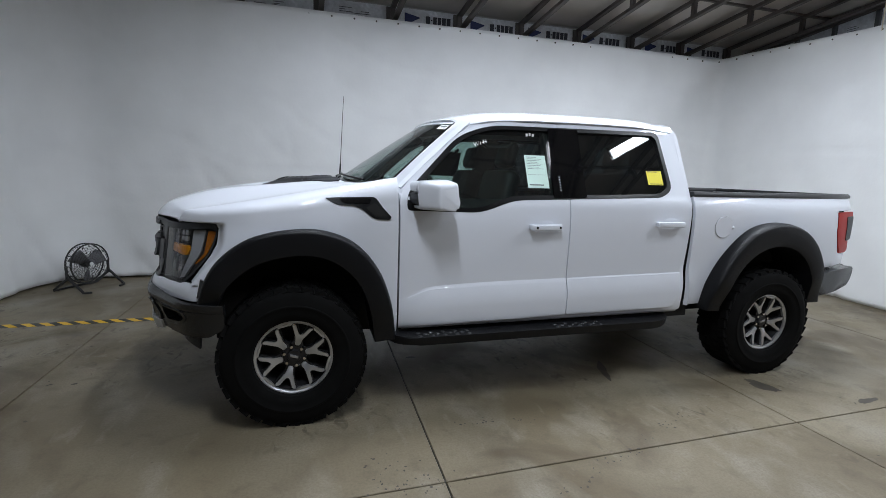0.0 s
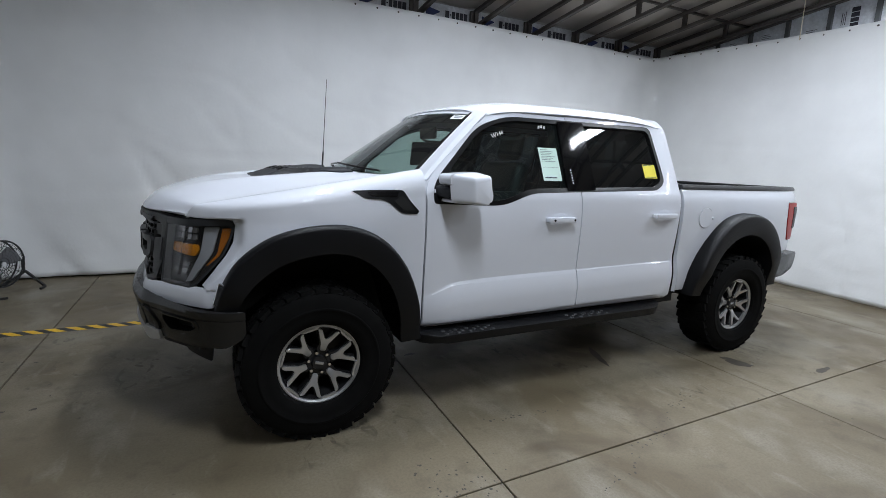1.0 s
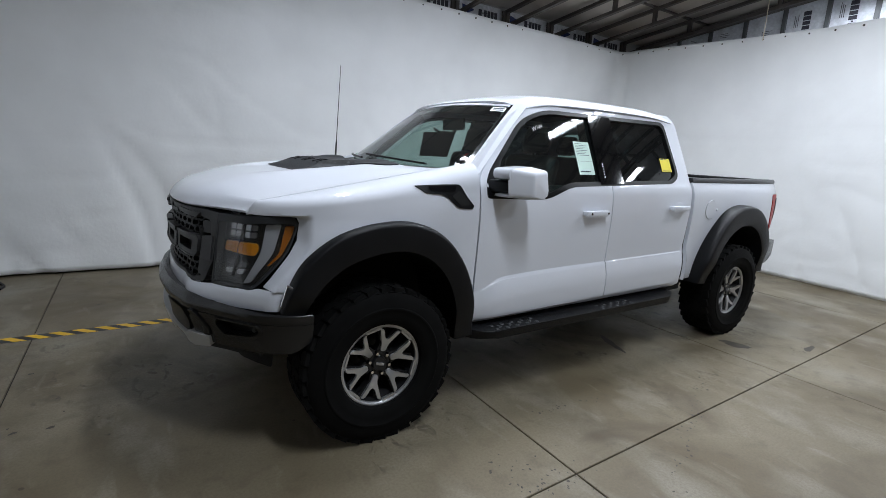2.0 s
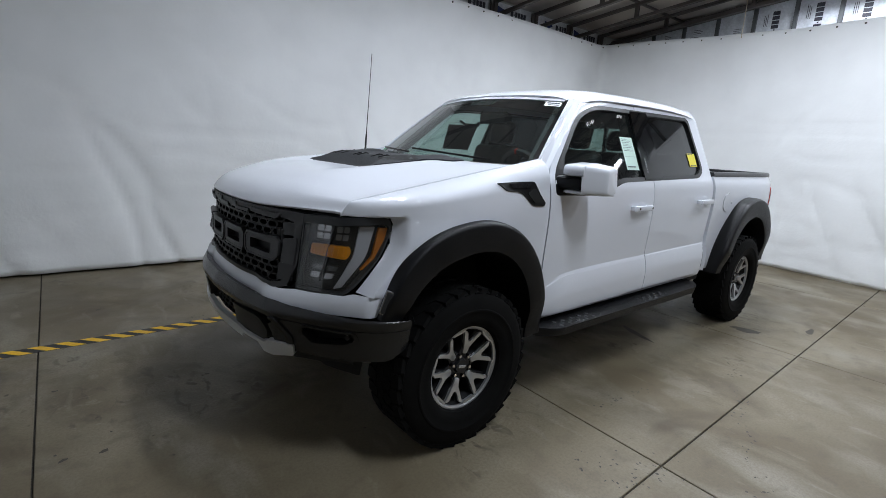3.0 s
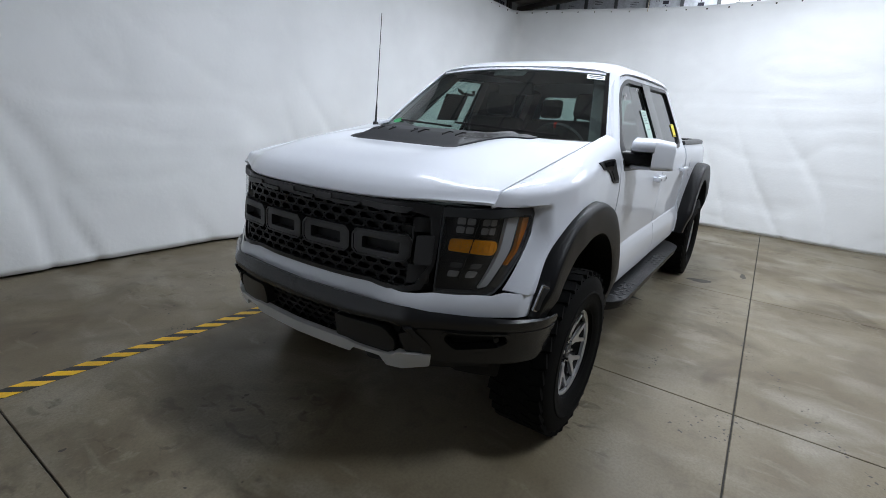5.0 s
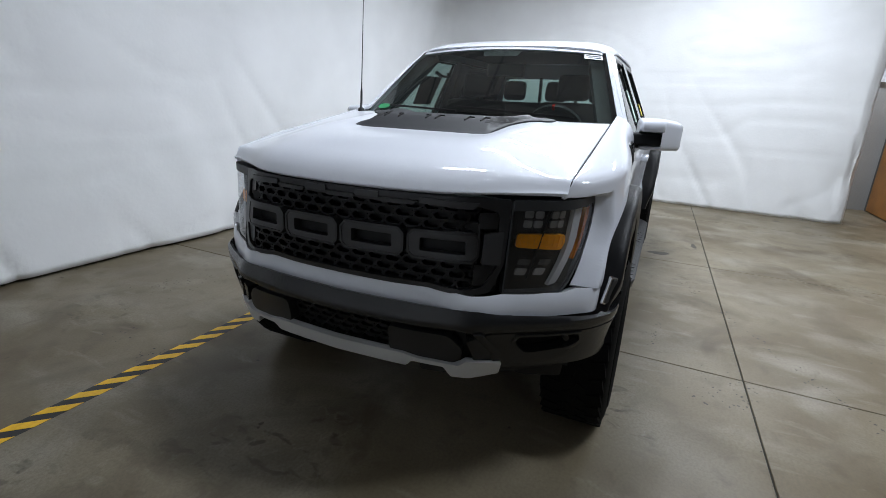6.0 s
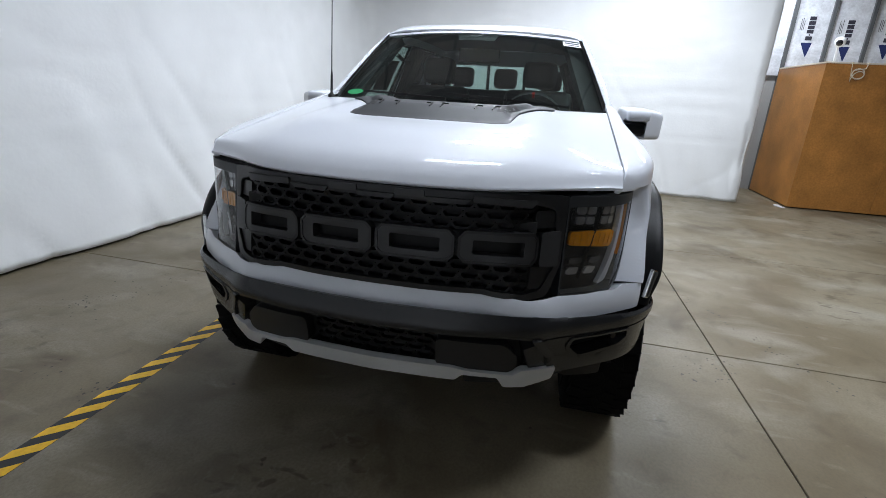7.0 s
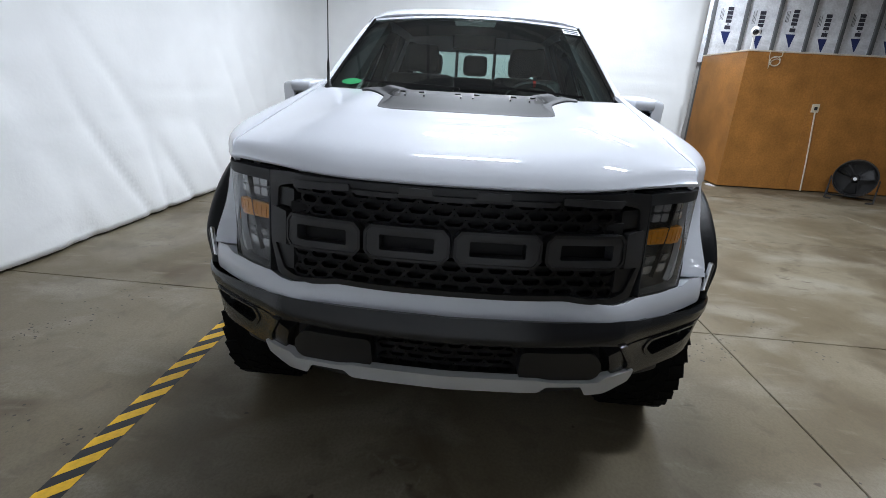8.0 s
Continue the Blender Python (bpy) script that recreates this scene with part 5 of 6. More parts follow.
back_line = rounded([(-0.90, 0.6), (0.90, 0.6), (0.90, 1.45, 0.05), (0.665, 1.985, 0.1), (-0.665, 1.985, 0.1), (-0.90, 1.45, 0.05)])
back_hole = rounded([(-0.62, 1.50, 0.04), (0.62, 1.50, 0.04), (0.56, 1.84, 0.05), (-0.56, 1.84, 0.05)])
panel("cab_back", ring(back_line, back_hole, 0.0), back, (1, 0, 0), PAINT, truck, 0.03, 0.1)
for y0, y1, y2, y3 in ((-0.62, -0.20, -0.20, -0.56), (-0.18, 0.18, 0.18, -0.18), (0.20, 0.62, 0.56, 0.20)):
    panel("rear_glass", [(y0, 1.50), (y1, 1.50), (y2, 1.84), (y3, 1.84)], lambda y, z: back(y, z) + Vector((-0.02, 0, 0)), (1, 0, 0), GLASS_SIDE, truck, 0.0, 0.2, "sliding rear window pane")
for y in (-0.19, 0.19):
    bm = bmesh.new()
    beam(bm, back(y, 1.49) + Vector((-0.02, 0, 0)), back(y, 1.85) + Vector((-0.02, 0, 0)), 0.03, 0.03)
    part("rear_glass_bar", bm, SATIN, truck)

# -- cabin
bm = bmesh.new()
add_box(bm, 0.62, 2.84, -0.86, 0.86, 0.62, 0.9)
part("cabin_floor", bm, CABIN, truck)
panel("headliner", rounded([(1.12, -0.62), (2.70, -0.62), (2.70, 0.62), (1.12, 0.62)], 0.05), lambda x, y: roof_at(x, y) - Vector((0, 0, 0.06)), (0, 0, -1), CABIN, truck, 0.0, 0.2)
bm = bmesh.new()
flat_shape(bm, [(0.50, 1.0), (0.50, 1.47), (0.70, 1.475), (0.86, 1.44), (0.92, 1.30), (0.9, 1.0)], -0.80, 0.80)
bmesh.ops.bevel(bm, geom=bm.edges[:], offset=0.03, segments=3, affect="EDGES", profile=0.5)
part("dashboard", bm, CABIN, truck, "black dashboard", smooth=40)
bm = bmesh.new()
for k in range(32):
    a, b = 2 * math.pi * k / 32, 2 * math.pi * (k + 1) / 32
    beam(bm, (0, 0.19 * math.cos(a), 0.19 * math.sin(a)), (0, 0.19 * math.cos(b), 0.19 * math.sin(b)), 0.03, 0.03)
for a in (0, math.pi, -math.pi / 2):
    beam(bm, (0, 0, 0), (0, 0.19 * math.cos(a), 0.19 * math.sin(a)), 0.04, 0.025)
bmesh.ops.create_uvsphere(bm, u_segments=12, v_segments=8, radius=0.07)
steer = part("steering_wheel", bm, CABIN, truck, "black steering wheel with a red mark")
steer.matrix_basis = pose(1.02, -0.40, 1.40, 0, -28, 0)
bm = bmesh.new()
add_box(bm, -0.017, 0.017, -0.010, 0.010, 0.176, 0.206, bevel=0.004)
part("wheel_mark", bm, RED, steer)


def seat(x, y, w):
    s = bmesh.new()
    add_box(s, x - 0.28, x + 0.25, y - w / 2, y + w / 2, 0.88, 1.04, bevel=0.05)
    base = part("seat", s, SEAT, truck, "black leather seat", smooth=50)
    s = bmesh.new()
    add_box(s, -0.07, 0.07, -w / 2, w / 2, 0.0, 0.62, bevel=0.055)
    b = part("backrest", s, SEAT, base, smooth=50)
    b.matrix_basis = pose(x + 0.22, y, 1.0, 0, 14, 0)
    return b


def headrest(b, y, w):
    s = bmesh.new()
    add_box(s, -0.05, 0.05, y - w / 2, y + w / 2, 0.64, 0.84, bevel=0.045)
    part("headrest", s, SEAT, b, smooth=50)


for y in (-0.40, 0.40):
    b = seat(1.20, y, 0.52)
    headrest(b, 0, 0.26)
b = seat(2.45, 0, 1.4)
for y in (-0.45, 0.0, 0.45):
    headrest(b, y, 0.24)
for sy in (-1, 1):
    bm = bmesh.new()
    add_box(bm, 0.68, 2.84, sy * 0.87 - 0.02, sy * 0.87 + 0.02, 0.7, 1.405)
    part("door_trim", bm, CABIN, truck)
    bm = bmesh.new()
    add_box(bm, 1.74, 1.95, sy * 0.81 - 0.04, sy * 0.81 + 0.04, 0.9, 1.45)
    beam(bm, (1.85, sy * 0.83, 1.42), (1.85, sy * 0.65, 1.9), 0.2, 0.06)
    part("pillar_lining", bm, CABIN, truck)
    bm = bmesh.new()
    beam(bm, (0.67, sy * 0.805, 1.44), (1.15, sy * 0.63, 1.885), 0.15, 0.05)
    part("front_pillar_lining", bm, CABIN, truck)
    bm = bmesh.new()
    beam(bm, (2.76, sy * 0.77, 1.42), (2.68, sy * 0.58, 1.88), 0.10, 0.10)
    part("rear_pillar_lining", bm, CABIN, truck)
    bm = bmesh.new()
    for a, b in (((1.30, 0.655, 1.80), (1.34, 0.63, 1.77)), ((1.34, 0.63, 1.77), (1.50, 0.63, 1.77)), ((1.50, 0.63, 1.77), (1.54, 0.655, 1.80))):
        beam(bm, (a[0], sy * a[1], a[2]), (b[0], sy * b[1], b[2]), 0.025, 0.02)
    part("grab_handle", bm, CABIN, truck)
bm = bmesh.new()
add_box(bm, 1.06, 1.09, -0.14, 0.14, 1.76, 1.85, bevel=0.012)
part("rear_view_mirror", bm, CABIN, truck)

# -- grille
gu = nose_u(0.638)
panel("grille_back", rounded([(-gu, 0.875), (gu, 0.875), (gu, 1.235), (-gu, 1.235)], 0.01), nose(-0.05), (-1, 0, 0), MESH, truck, 0.0, 0.06)


def both(half):
    """A half outline, middle to end and back, doubled over the centre line."""
    return half + [(-p[0],) + tuple(p[1:]) for p in reversed(half)]


frame_out = rounded(both([(0.385, 0.889, 0.01), (0.425, 0.884, 0.01), (0.555, 0.877, 0.02), (gu - 0.035, 0.890, 0.02), (gu + 0.005, 1.0, 0.005), (gu + 0.01, 1.238, 0.005), (0.57, 1.246, 0.01)]))
frame_in = rounded(both([(0.385, 0.909, 0.01), (0.425, 0.904, 0.01), (0.545, 0.898, 0.02), (gu - 0.065, 0.912, 0.02), (gu - 0.016, 1.0, 0.005), (gu - 0.034, 1.192, 0.02), (0.55, 1.212, 0.02), (0.335, 1.226, 0.008), (0.305, 1.207, 0.008)]))
grille = panel("grille_frame", ring(frame_out, frame_in, 0.113), nose(0.004), (-1, 0, 0), SATIN, truck, 0.06, 0.03, "black mesh grille with moulded block shapes")
nf = nose(-0.012)


def bar_on(bm, f, u0, z0, u1, z1, w, depth):
    """A moulded bar on the surface f from (u0, z0) to (u1, z1)."""
    d = Vector((u1 - u0, z1 - z0)).normalized()
    nn = Vector((-d.y, d.x)) * w / 2
    q = [(u0 + nn.x, z0 + nn.y), (u1 + nn.x, z1 + nn.y), (u1 - nn.x, z1 - nn.y), (u0 - nn.x, z0 - nn.y)]
    a = [bm.verts.new(f(*p)) for p in q]
    b = [bm.verts.new(v.co + Vector((depth, 0, 0))) for v in a]
    bm.faces.new(a)
    for i in range(4):
        bm.faces.new((a[i], b[i], b[i - 1], a[i - 1]))


CW, CH = 0.076, 0.034
for band0, rows in ((1.118, 3), (0.900, 3)):
    bm = bmesh.new()
    for r in range(rows):
        z = band0 + CH * (r + 0.5)
        for c in range(-9, 10):
            u = (c + (0.5 if r % 2 else 0)) * CW
            if abs(u) > gu - 0.11:
                continue
            pts = [(u - CW * 0.5, z), (u - CW * 0.30, z + CH * 0.5), (u + CW * 0.30, z + CH * 0.5), (u + CW * 0.5, z), (u + CW * 0.30, z - CH * 0.5), (u - CW * 0.30, z - CH * 0.5)]
            for k in range(6):
                (ua, za), (ub, zb) = pts[k], pts[(k + 1) % 6]
                bar_on(bm, nf, ua, za, ub, zb, 0.010, 0.03)
    part("grille_mesh", bm, MESH, grille, "black honeycomb mesh")
# four moulded block shapes and end wings on the middle bar
lu = 0.578
bw = 2 * lu / 4
panel("grille_bar", rounded([(-gu + 0.01, 1.015, 0.005), (gu - 0.01, 1.015, 0.005), (gu - 0.01, 1.108, 0.005), (-gu + 0.01, 1.108, 0.005)]), nose(-0.024), (-1, 0, 0), MESH, grille, 0.02, 0.05)
for k in range(4):
    c = -lu + bw * (k + 0.5)
    hw = bw / 2 - 0.006
    o = rounded([(c - hw, 1.028), (c - hw + 0.022, 1.004), (c + hw - 0.022, 1.004), (c + hw, 1.028), (c + hw, 1.094), (c + hw - 0.022, 1.118), (c - hw + 0.022, 1.118), (c - hw, 1.094)], 0.004)
    i = rounded([(c - hw + 0.050, 1.036), (c + hw - 0.050, 1.036), (c + hw - 0.050, 1.086), (c - hw + 0.050, 1.086)], 0.006)
    block = panel("grille_block", ring(o, i, c + 0.001), nose(0.016), (-1, 0, 0), LETTER, grille, 0.04, 0.03, "dark grey moulded block shape")
    # the raised edge round each block
    e = rounded([(c - hw + 0.009, 1.031), (c - hw + 0.026, 1.013), (c + hw - 0.026, 1.013), (c + hw - 0.009, 1.031), (c + hw - 0.009, 1.091), (c + hw - 0.026, 1.109), (c - hw + 0.026, 1.109), (c - hw + 0.009, 1.091)], 0.004)
    panel("block_edge", ring(o, e, c + 0.001), nose(0.020), (-1, 0, 0), SATIN, block, 0.006, 0.03)
for sy in (-1, 1):
    for za, zb in ((1.128, 1.188), (0.915, 0.994)):
        panel("grille_plate", rounded([(sy * (gu - 0.105), za), (sy * (gu - 0.012), za), (sy * (gu - 0.012), zb), (sy * (gu - 0.105), zb)], 0.008), nose(-0.006), (-1, 0, 0), SATIN, grille, 0.03, 0.03)
    panel("grille_wing", rounded([(sy * (lu + 0.010), 1.000), (sy * (gu - 0.008), 0.996), (sy * (gu - 0.008), 1.122), (sy * (lu + 0.010), 1.114)], 0.008), nose(0.010), (-1, 0, 0), LETTER, grille, 0.03, 0.03)
    # lips under the top edge, and the small lamps between them
    panel("grille_lip", rounded([(sy * 0.184, 1.206), (sy * 0.310, 1.206), (sy * 0.330, 1.222), (sy * 0.174, 1.222)], 0.005), nose(0.016), (-1, 0, 0), SATIN, grille, 0.03, 0.05)
    panel("grille_brow", rounded([(sy * 0.335, 1.214), (sy * 0.535, 1.202), (sy * 0.56, 1.226), (sy * 0.335, 1.236)], 0.006), nose(0.014), (-1, 0, 0), LETTER, grille, 0.03, 0.03)
    panel("grille_lamp", rounded([(sy * 0.069, 1.218), (sy * 0.172, 1.218), (sy * 0.172, 1.241), (sy * 0.069, 1.241)], 0.005), nose(0.012), (-1, 0, 0), LETTER, grille, 0.012, 0.05, "smoked marker lamp in the grille")
panel("grille_lip", rounded([(-0.062, 1.206), (0.062, 1.206), (0.068, 1.222), (-0.068, 1.222)], 0.005), nose(0.016), (-1, 0, 0), SATIN, grille, 0.03, 0.05)

# -- headlamps
def nose_side_u(x):
    return float(np.interp(x, [p[1] for p in NOSE], NOSE_L))


for sy in (-1, 1):
    def su(pts):
        return [(sy * p[0],) + tuple(p[1:]) for p in pts]
    ui, uo = nose_u(0.648), nose_side_u(-0.408)
    um, ub = nose_side_u(-0.455), nose_side_u(-0.580)

    def at(f, z, r=0.008):
        """A point at the fraction f of the lamp's width at height z."""
        return (ui + f * (float(np.interp(z, [0.90, 0.93, 1.06, 1.20], [ub - 0.04, ub, um, uo])) - ui), z, r)
    outline = rounded(su([(ui, 0.880, 0.01), (ui, 1.238, 0.01), (uo - 0.02, 1.244, 0.03), (uo, 1.20, 0.03), (um, 1.06, 0.06), (ub, 0.908, 0.03), (ub - 0.04, 0.880, 0.015)]))
    hl = panel("headlamp", outline, nose(-0.045), (-1, 0, 0), LAMP_DARK, truck, 0.0, 0.05, "clear headlamp with amber reflector and dark brow")
    rim = rounded(su([(ui + 0.006, 0.892, 0.01), (ui + 0.006, 1.20, 0.01), (uo - 0.03, 1.212, 0.03), (uo - 0.012, 1.19, 0.03), (um - 0.010, 1.06, 0.06), (ub - 0.010, 0.918, 0.03), (ub - 0.045, 0.891, 0.015)]))
    panel("lamp_bezel", ring(outline, rim, sy * (ui + 0.12)), nose(0.004), (-1, 0, 0), RAIL_GREY, hl, 0.05, 0.05)
    panel("lens", rim, nose(0.0), (-1, 0, 0), GLASS_LAMP, hl, 0.0, 0.05)
    # frosted guide down the outer edge, amber reflector beyond it
    panel("light_guide", rounded(su([at(0.655, 1.20), at(0.825, 1.20), at(0.83, 1.06, 0.03), at(0.88, 0.915), at(0.75, 0.905), at(0.67, 1.06, 0.03)])), nose(-0.020), (-1, 0, 0), GUIDE, hl, 0.02, 0.03, "frosted light guide")
    panel("side_reflector", rounded(su([at(0.865, 1.195), at(0.965, 1.195), at(0.972, 1.14, 0.02), at(0.945, 1.05), at(0.92, 1.0, 0.004), at(0.885, 1.0, 0.004), at(0.895, 1.06, 0.02)])), nose(-0.010), (-1, 0, 0), AMBER_DEEP, hl, 0.02, 0.03, "amber side reflector")
    for c in (0.13, 0.38):
        for f0 in (0.0, 0.095):
            for za, zb in ((1.130, 1.158), (1.166, 1.194)):
                panel("lamp_cell", rounded(su([at(c + f0, za), at(c + f0 + 0.08, za), at(c + f0 + 0.08, zb), at(c + f0, zb)]), 0.006), nose(-0.034), (-1, 0, 0), DIM_CELL, hl, 0.012, 0.03, "bright lamp cell")
        for za, zb in ((0.985, 1.008), (0.945, 0.972)):
            panel("lower_cell", rounded(su([at(c + 0.02, za), at(c + 0.17, za), at(c + 0.17, zb), at(c + 0.02, zb)]), 0.006), nose(-0.034), (-1, 0, 0), CELL if za > 0.96 else DIM_CELL, hl, 0.012, 0.03, "grey lamp cell")
    panel("amber_reflector", rounded(su([at(0.085, 1.056, 0.012), at(0.36, 1.050, 0.004), at(0.61, 1.044, 0.02), at(0.635, 1.075, 0.02), at(0.60, 1.104, 0.02), at(0.36, 1.108, 0.004), at(0.09, 1.106, 0.012)])), nose(-0.026), (-1, 0, 0), AMBER, hl, 0.02, 0.02, "amber turn reflector")
    for f in np.linspace(0.13, 0.58, 8):
        panel("amber_rib", rounded(su([at(f, 1.058, 0.002), at(f + 0.012, 1.058, 0.002), at(f + 0.012, 1.100, 0.002), at(f, 1.100, 0.002)]), 0.002), nose(-0.0225), (-1, 0, 0), AMBER, hl, 0.004, 0.05)
    panel("divider", rounded(su([at(0.343, 0.93), at(0.357, 0.93), at(0.357, 1.195), at(0.343, 1.195)]), 0.002), nose(-0.024), (-1, 0, 0), LAMP_DARK, hl, 0.02, 0.05)
# -- lower fascia in body colour, flaring out to the wings
_fasc = hermite([(0, (0.0, -0.897)), (1, (0.3, -0.878)), (1.6, (0.43, -0.848)), (2, (0.52, -0.822)), (2.35, (0.575, -0.788)), (3, (0.65, -0.738)), (4, (0.8, -0.668)), (5, (0.893, -0.618)), (6, (0.957, -0.568)), (7, (0.976, -0.515)), (8, (0.986, -0.45))])
FASC = [tuple(_fasc(i / 12)) for i in range(12 * 8 + 1)]
FASC_L = lengths(FASC)


def fasc_u(y):
    return float(np.interp(y, [p[0] for p in FASC], FASC_L))


def fascia_at(u, z):
    y, x = on_line(FASC, FASC_L, u)
    lean = (0.03 + 0.12 * smooth((abs(y) - 0.35) / 0.25)) * (1.25 - z) * max(0.0, 1 - max(0, abs(y) - 0.62) / 0.3)
    return Vector((x - lean + 0.02 * smooth((z - 0.85) / 0.06), y, z))


half = [(fasc_u(0.385), 0.903), (fasc_u(0.425), 0.892), (fasc_u(0.55), 0.880), (fasc_u(0.60), 0.880), (fasc_u(0.65), 0.885), (fasc_u(0.855), 0.887), (fasc_u(0.895), 0.902), (fasc_u(0.935), 0.898), (FASC_L[-1] - 0.045, 0.892), (FASC_L[-1] - 0.075, 0.80), (fasc_u(0.6), 0.79), (fasc_u(0.3), 0.80)]
fascia = rounded([(-u, z) for u, z in reversed(half)] + half, 0.008)
panel("lower_fascia", fascia, fascia_at, (-1, 0, 0), PAINT, truck, 0.06, 0.03)

# -- bumper, skid plate
be = BUMP_L[-1] - 0.01
uw = bump_u(0.60)
panel("front_bumper", rounded([(-bump_u(0.52), 0.752), (-bump_u(0.60), 0.735), (-be, 0.735), (-be, 0.788), (-bump_u(0.66), 0.814), (-bump_u(0.59), 0.828), (-0.3, 0.836), (0.3, 0.836), (bump_u(0.59), 0.828), (bump_u(0.66), 0.814), (be, 0.788), (be, 0.735), (bump_u(0.60), 0.735), (bump_u(0.52), 0.752)], 0.012), bump(0.0), (-1, 0, 0), BUMPER, truck, 0.05, 0.025, "black off-road front bumper")
for sy in (-1, 1):
    wing = rounded([(sy * (uw - 0.05), 0.702, 0.005), (sy * bump_u(0.63), 0.737, 0.01), (sy * be, 0.737, 0.005), (sy * be, 0.64, 0.02), (sy * (be - 0.10), 0.585, 0.03), (sy * bump_u(0.67), 0.575, 0.01), (sy * (uw - 0.01), 0.60, 0.01)])
    pocket = rounded([(sy * (bump_u(0.725)), 0.722, 0.012), (sy * (bump_u(0.925)), 0.724, 0.015), (sy * (bump_u(0.935)), 0.690, 0.015), (sy * (bump_u(0.90)), 0.664, 0.02), (sy * (bump_u(0.755)), 0.645, 0.02), (sy * (bump_u(0.715)), 0.690, 0.02)])
    wing_ob = panel("bumper_wing", ring(wing, pocket, sy * bump_u(0.85)), bump(0.004), (-1, 0, 0), BUMPER, truck, 0.06, 0.04)
    lip = rounded([(sy * (bump_u(0.712)), 0.730, 0.014), (sy * (bump_u(0.938)), 0.732, 0.018), (sy * (bump_u(0.95)), 0.688, 0.018), (sy * (bump_u(0.912)), 0.652, 0.024), (sy * (bump_u(0.745)), 0.632, 0.024), (sy * (bump_u(0.70)), 0.688, 0.024)])
    panel("pocket_rim", ring(lip, pocket, sy * bump_u(0.85)), bump(0.010), (-1, 0, 0), BUMPER, wing_ob, 0.03, 0.03)
    # the turned edge between the middle of the bumper and its wing
    panel("wing_edge", rounded([(sy * bump_u(0.575), 0.742), (sy * bump_u(0.605), 0.742), (sy * bump_u(0.672), 0.655), (sy * bump_u(0.676), 0.618), (sy * bump_u(0.645), 0.618), (sy * bump_u(0.640), 0.655)], 0.006), bump(0.014), (-1, 0, 0), BUMPER, wing_ob, 0.04, 0.02)
    panel("pocket_back", rounded([(sy * (bump_u(0.71)), 0.735), (sy * (bump_u(0.97)), 0.735), (sy * (bump_u(0.95)), 0.65), (sy * (bump_u(0.74)), 0.625)], 0.01), bump(-0.055), (-1, 0, 0), VOID, wing_ob, 0.0, 0.05)
    panel("valance", rounded([(sy * 0.36, 0.50), (sy * bump_u(0.88), 0.515), (sy * bump_u(0.92), 0.60), (sy * 0.36, 0.60)], 0.02), bump(-0.05), (-1, 0, 0), VOID, truck, 0.03, 0.06)
    bm = bmesh.new()
    bmesh.ops.create_cone(bm, cap_ends=True, segments=16, radius1=0.012, radius2=0.009, depth=0.03)
    fg = part("fog_lamp", bm, SATIN, wing_ob, "small dark fog lamp")
    fg.matrix_basis = Matrix.Translation(bump(-0.03)(sy * bump_u(0.90), 0.692)) @ pose(0, 0, 0, 0, 90, sy * -35)
    panel("bumper_pad", rounded([(sy * 0.250, 0.618), (sy * 0.50, 0.598), (sy * 0.545, 0.618), (sy * 0.548, 0.668), (sy * 0.495, 0.722), (sy * 0.250, 0.733)], 0.025), bump(0.006), (-1, 0, 0), SATIN, truck, 0.05, 0.03)
    bm = bmesh.new()
    for k in range(12):
        a, b = math.pi * k / 12, math.pi * (k + 1) / 12
        beam(bm, (-0.045 * math.sin(a), 0.035 * math.cos(a), 0), (-0.045 * math.sin(b), 0.035 * math.cos(b), 0), 0.022, 0.022)
    tow = part("tow_hook", bm, VOID, truck, "black tow hook", smooth=40)
    p = bump(-0.055)(sy * 0.42, 0.582)
    tow.matrix_basis = pose(p.x, p.y, p.z)
ins = panel("bumper_insert", rounded([(-0.60, 0.59), (0.60, 0.59), (0.60, 0.76), (-0.60, 0.76)], 0.01), bump(-0.05), (-1, 0, 0), VOID, truck, 0.0, 0.06)
bm = bmesh.new()
for r in range(4):
    for c in range(-4, 5):
        u, z = (c + (0.5 if r % 2 else 0)) * 0.068, 0.635 + 0.03 * r
        if abs(u) > 0.215:
            continue
        pts = [(u - 0.034, z), (u - 0.02, z + 0.015), (u + 0.02, z + 0.015), (u + 0.034, z), (u + 0.02, z - 0.015), (u - 0.02, z - 0.015)]
        for k in range(6):
            bar_on(bm, bump(-0.03), *pts[k], *pts[(k + 1) % 6], 0.008, 0.025)
part("insert_mesh", bm, MESH, ins)
sk = bump_u(0.665)
half = [(0.325, 0.563), (0.350, 0.592), (0.478, 0.584), (0.506, 0.537), (bump_u(0.572), 0.537), (bump_u(0.672), 0.556), (bump_u(0.676), 0.614), (bump_u(0.556), 0.620), (0.538, 0.598), (0.37, 0.610), (0.31, 0.622)]
lower = both(half)
panel("skid_plate", rounded(lower, 0.008, 2), bump(0.020), (-1, 0, 0), SKID, truck, 0.03, 0.04, "silver skid plate under the bumper")

# -- rubber flaps that hang from the bumper ends before the wheels
flap_line = hermite([(0, (-0.69, 0.62)), (1, (-0.665, 0.70)), (2, (-0.61, 0.79)), (3, (-0.55, 0.862)), (4, (-0.52, 0.885))])
for sy in (-1, 1):
    panel("air_deflector", rounded([(0.2, 0.66), (0.9, 0.515), (1.2, 0.500), (2.9, 0.476), (3.15, 0.478), (3.9, 0.66)], 0.02), lambda u, z: Vector((flap_line(u)[0], sy * flap_line(u)[1], z)), (-1, sy * 0.5, 0), FLARE, truck, 0.008, 0.08, "black rubber air deflector")

# -- hood scoop
def scoop_half(v):
    return 0.373 + 0.035 * v + 0.15 * smooth((v - 0.42) / 0.45)


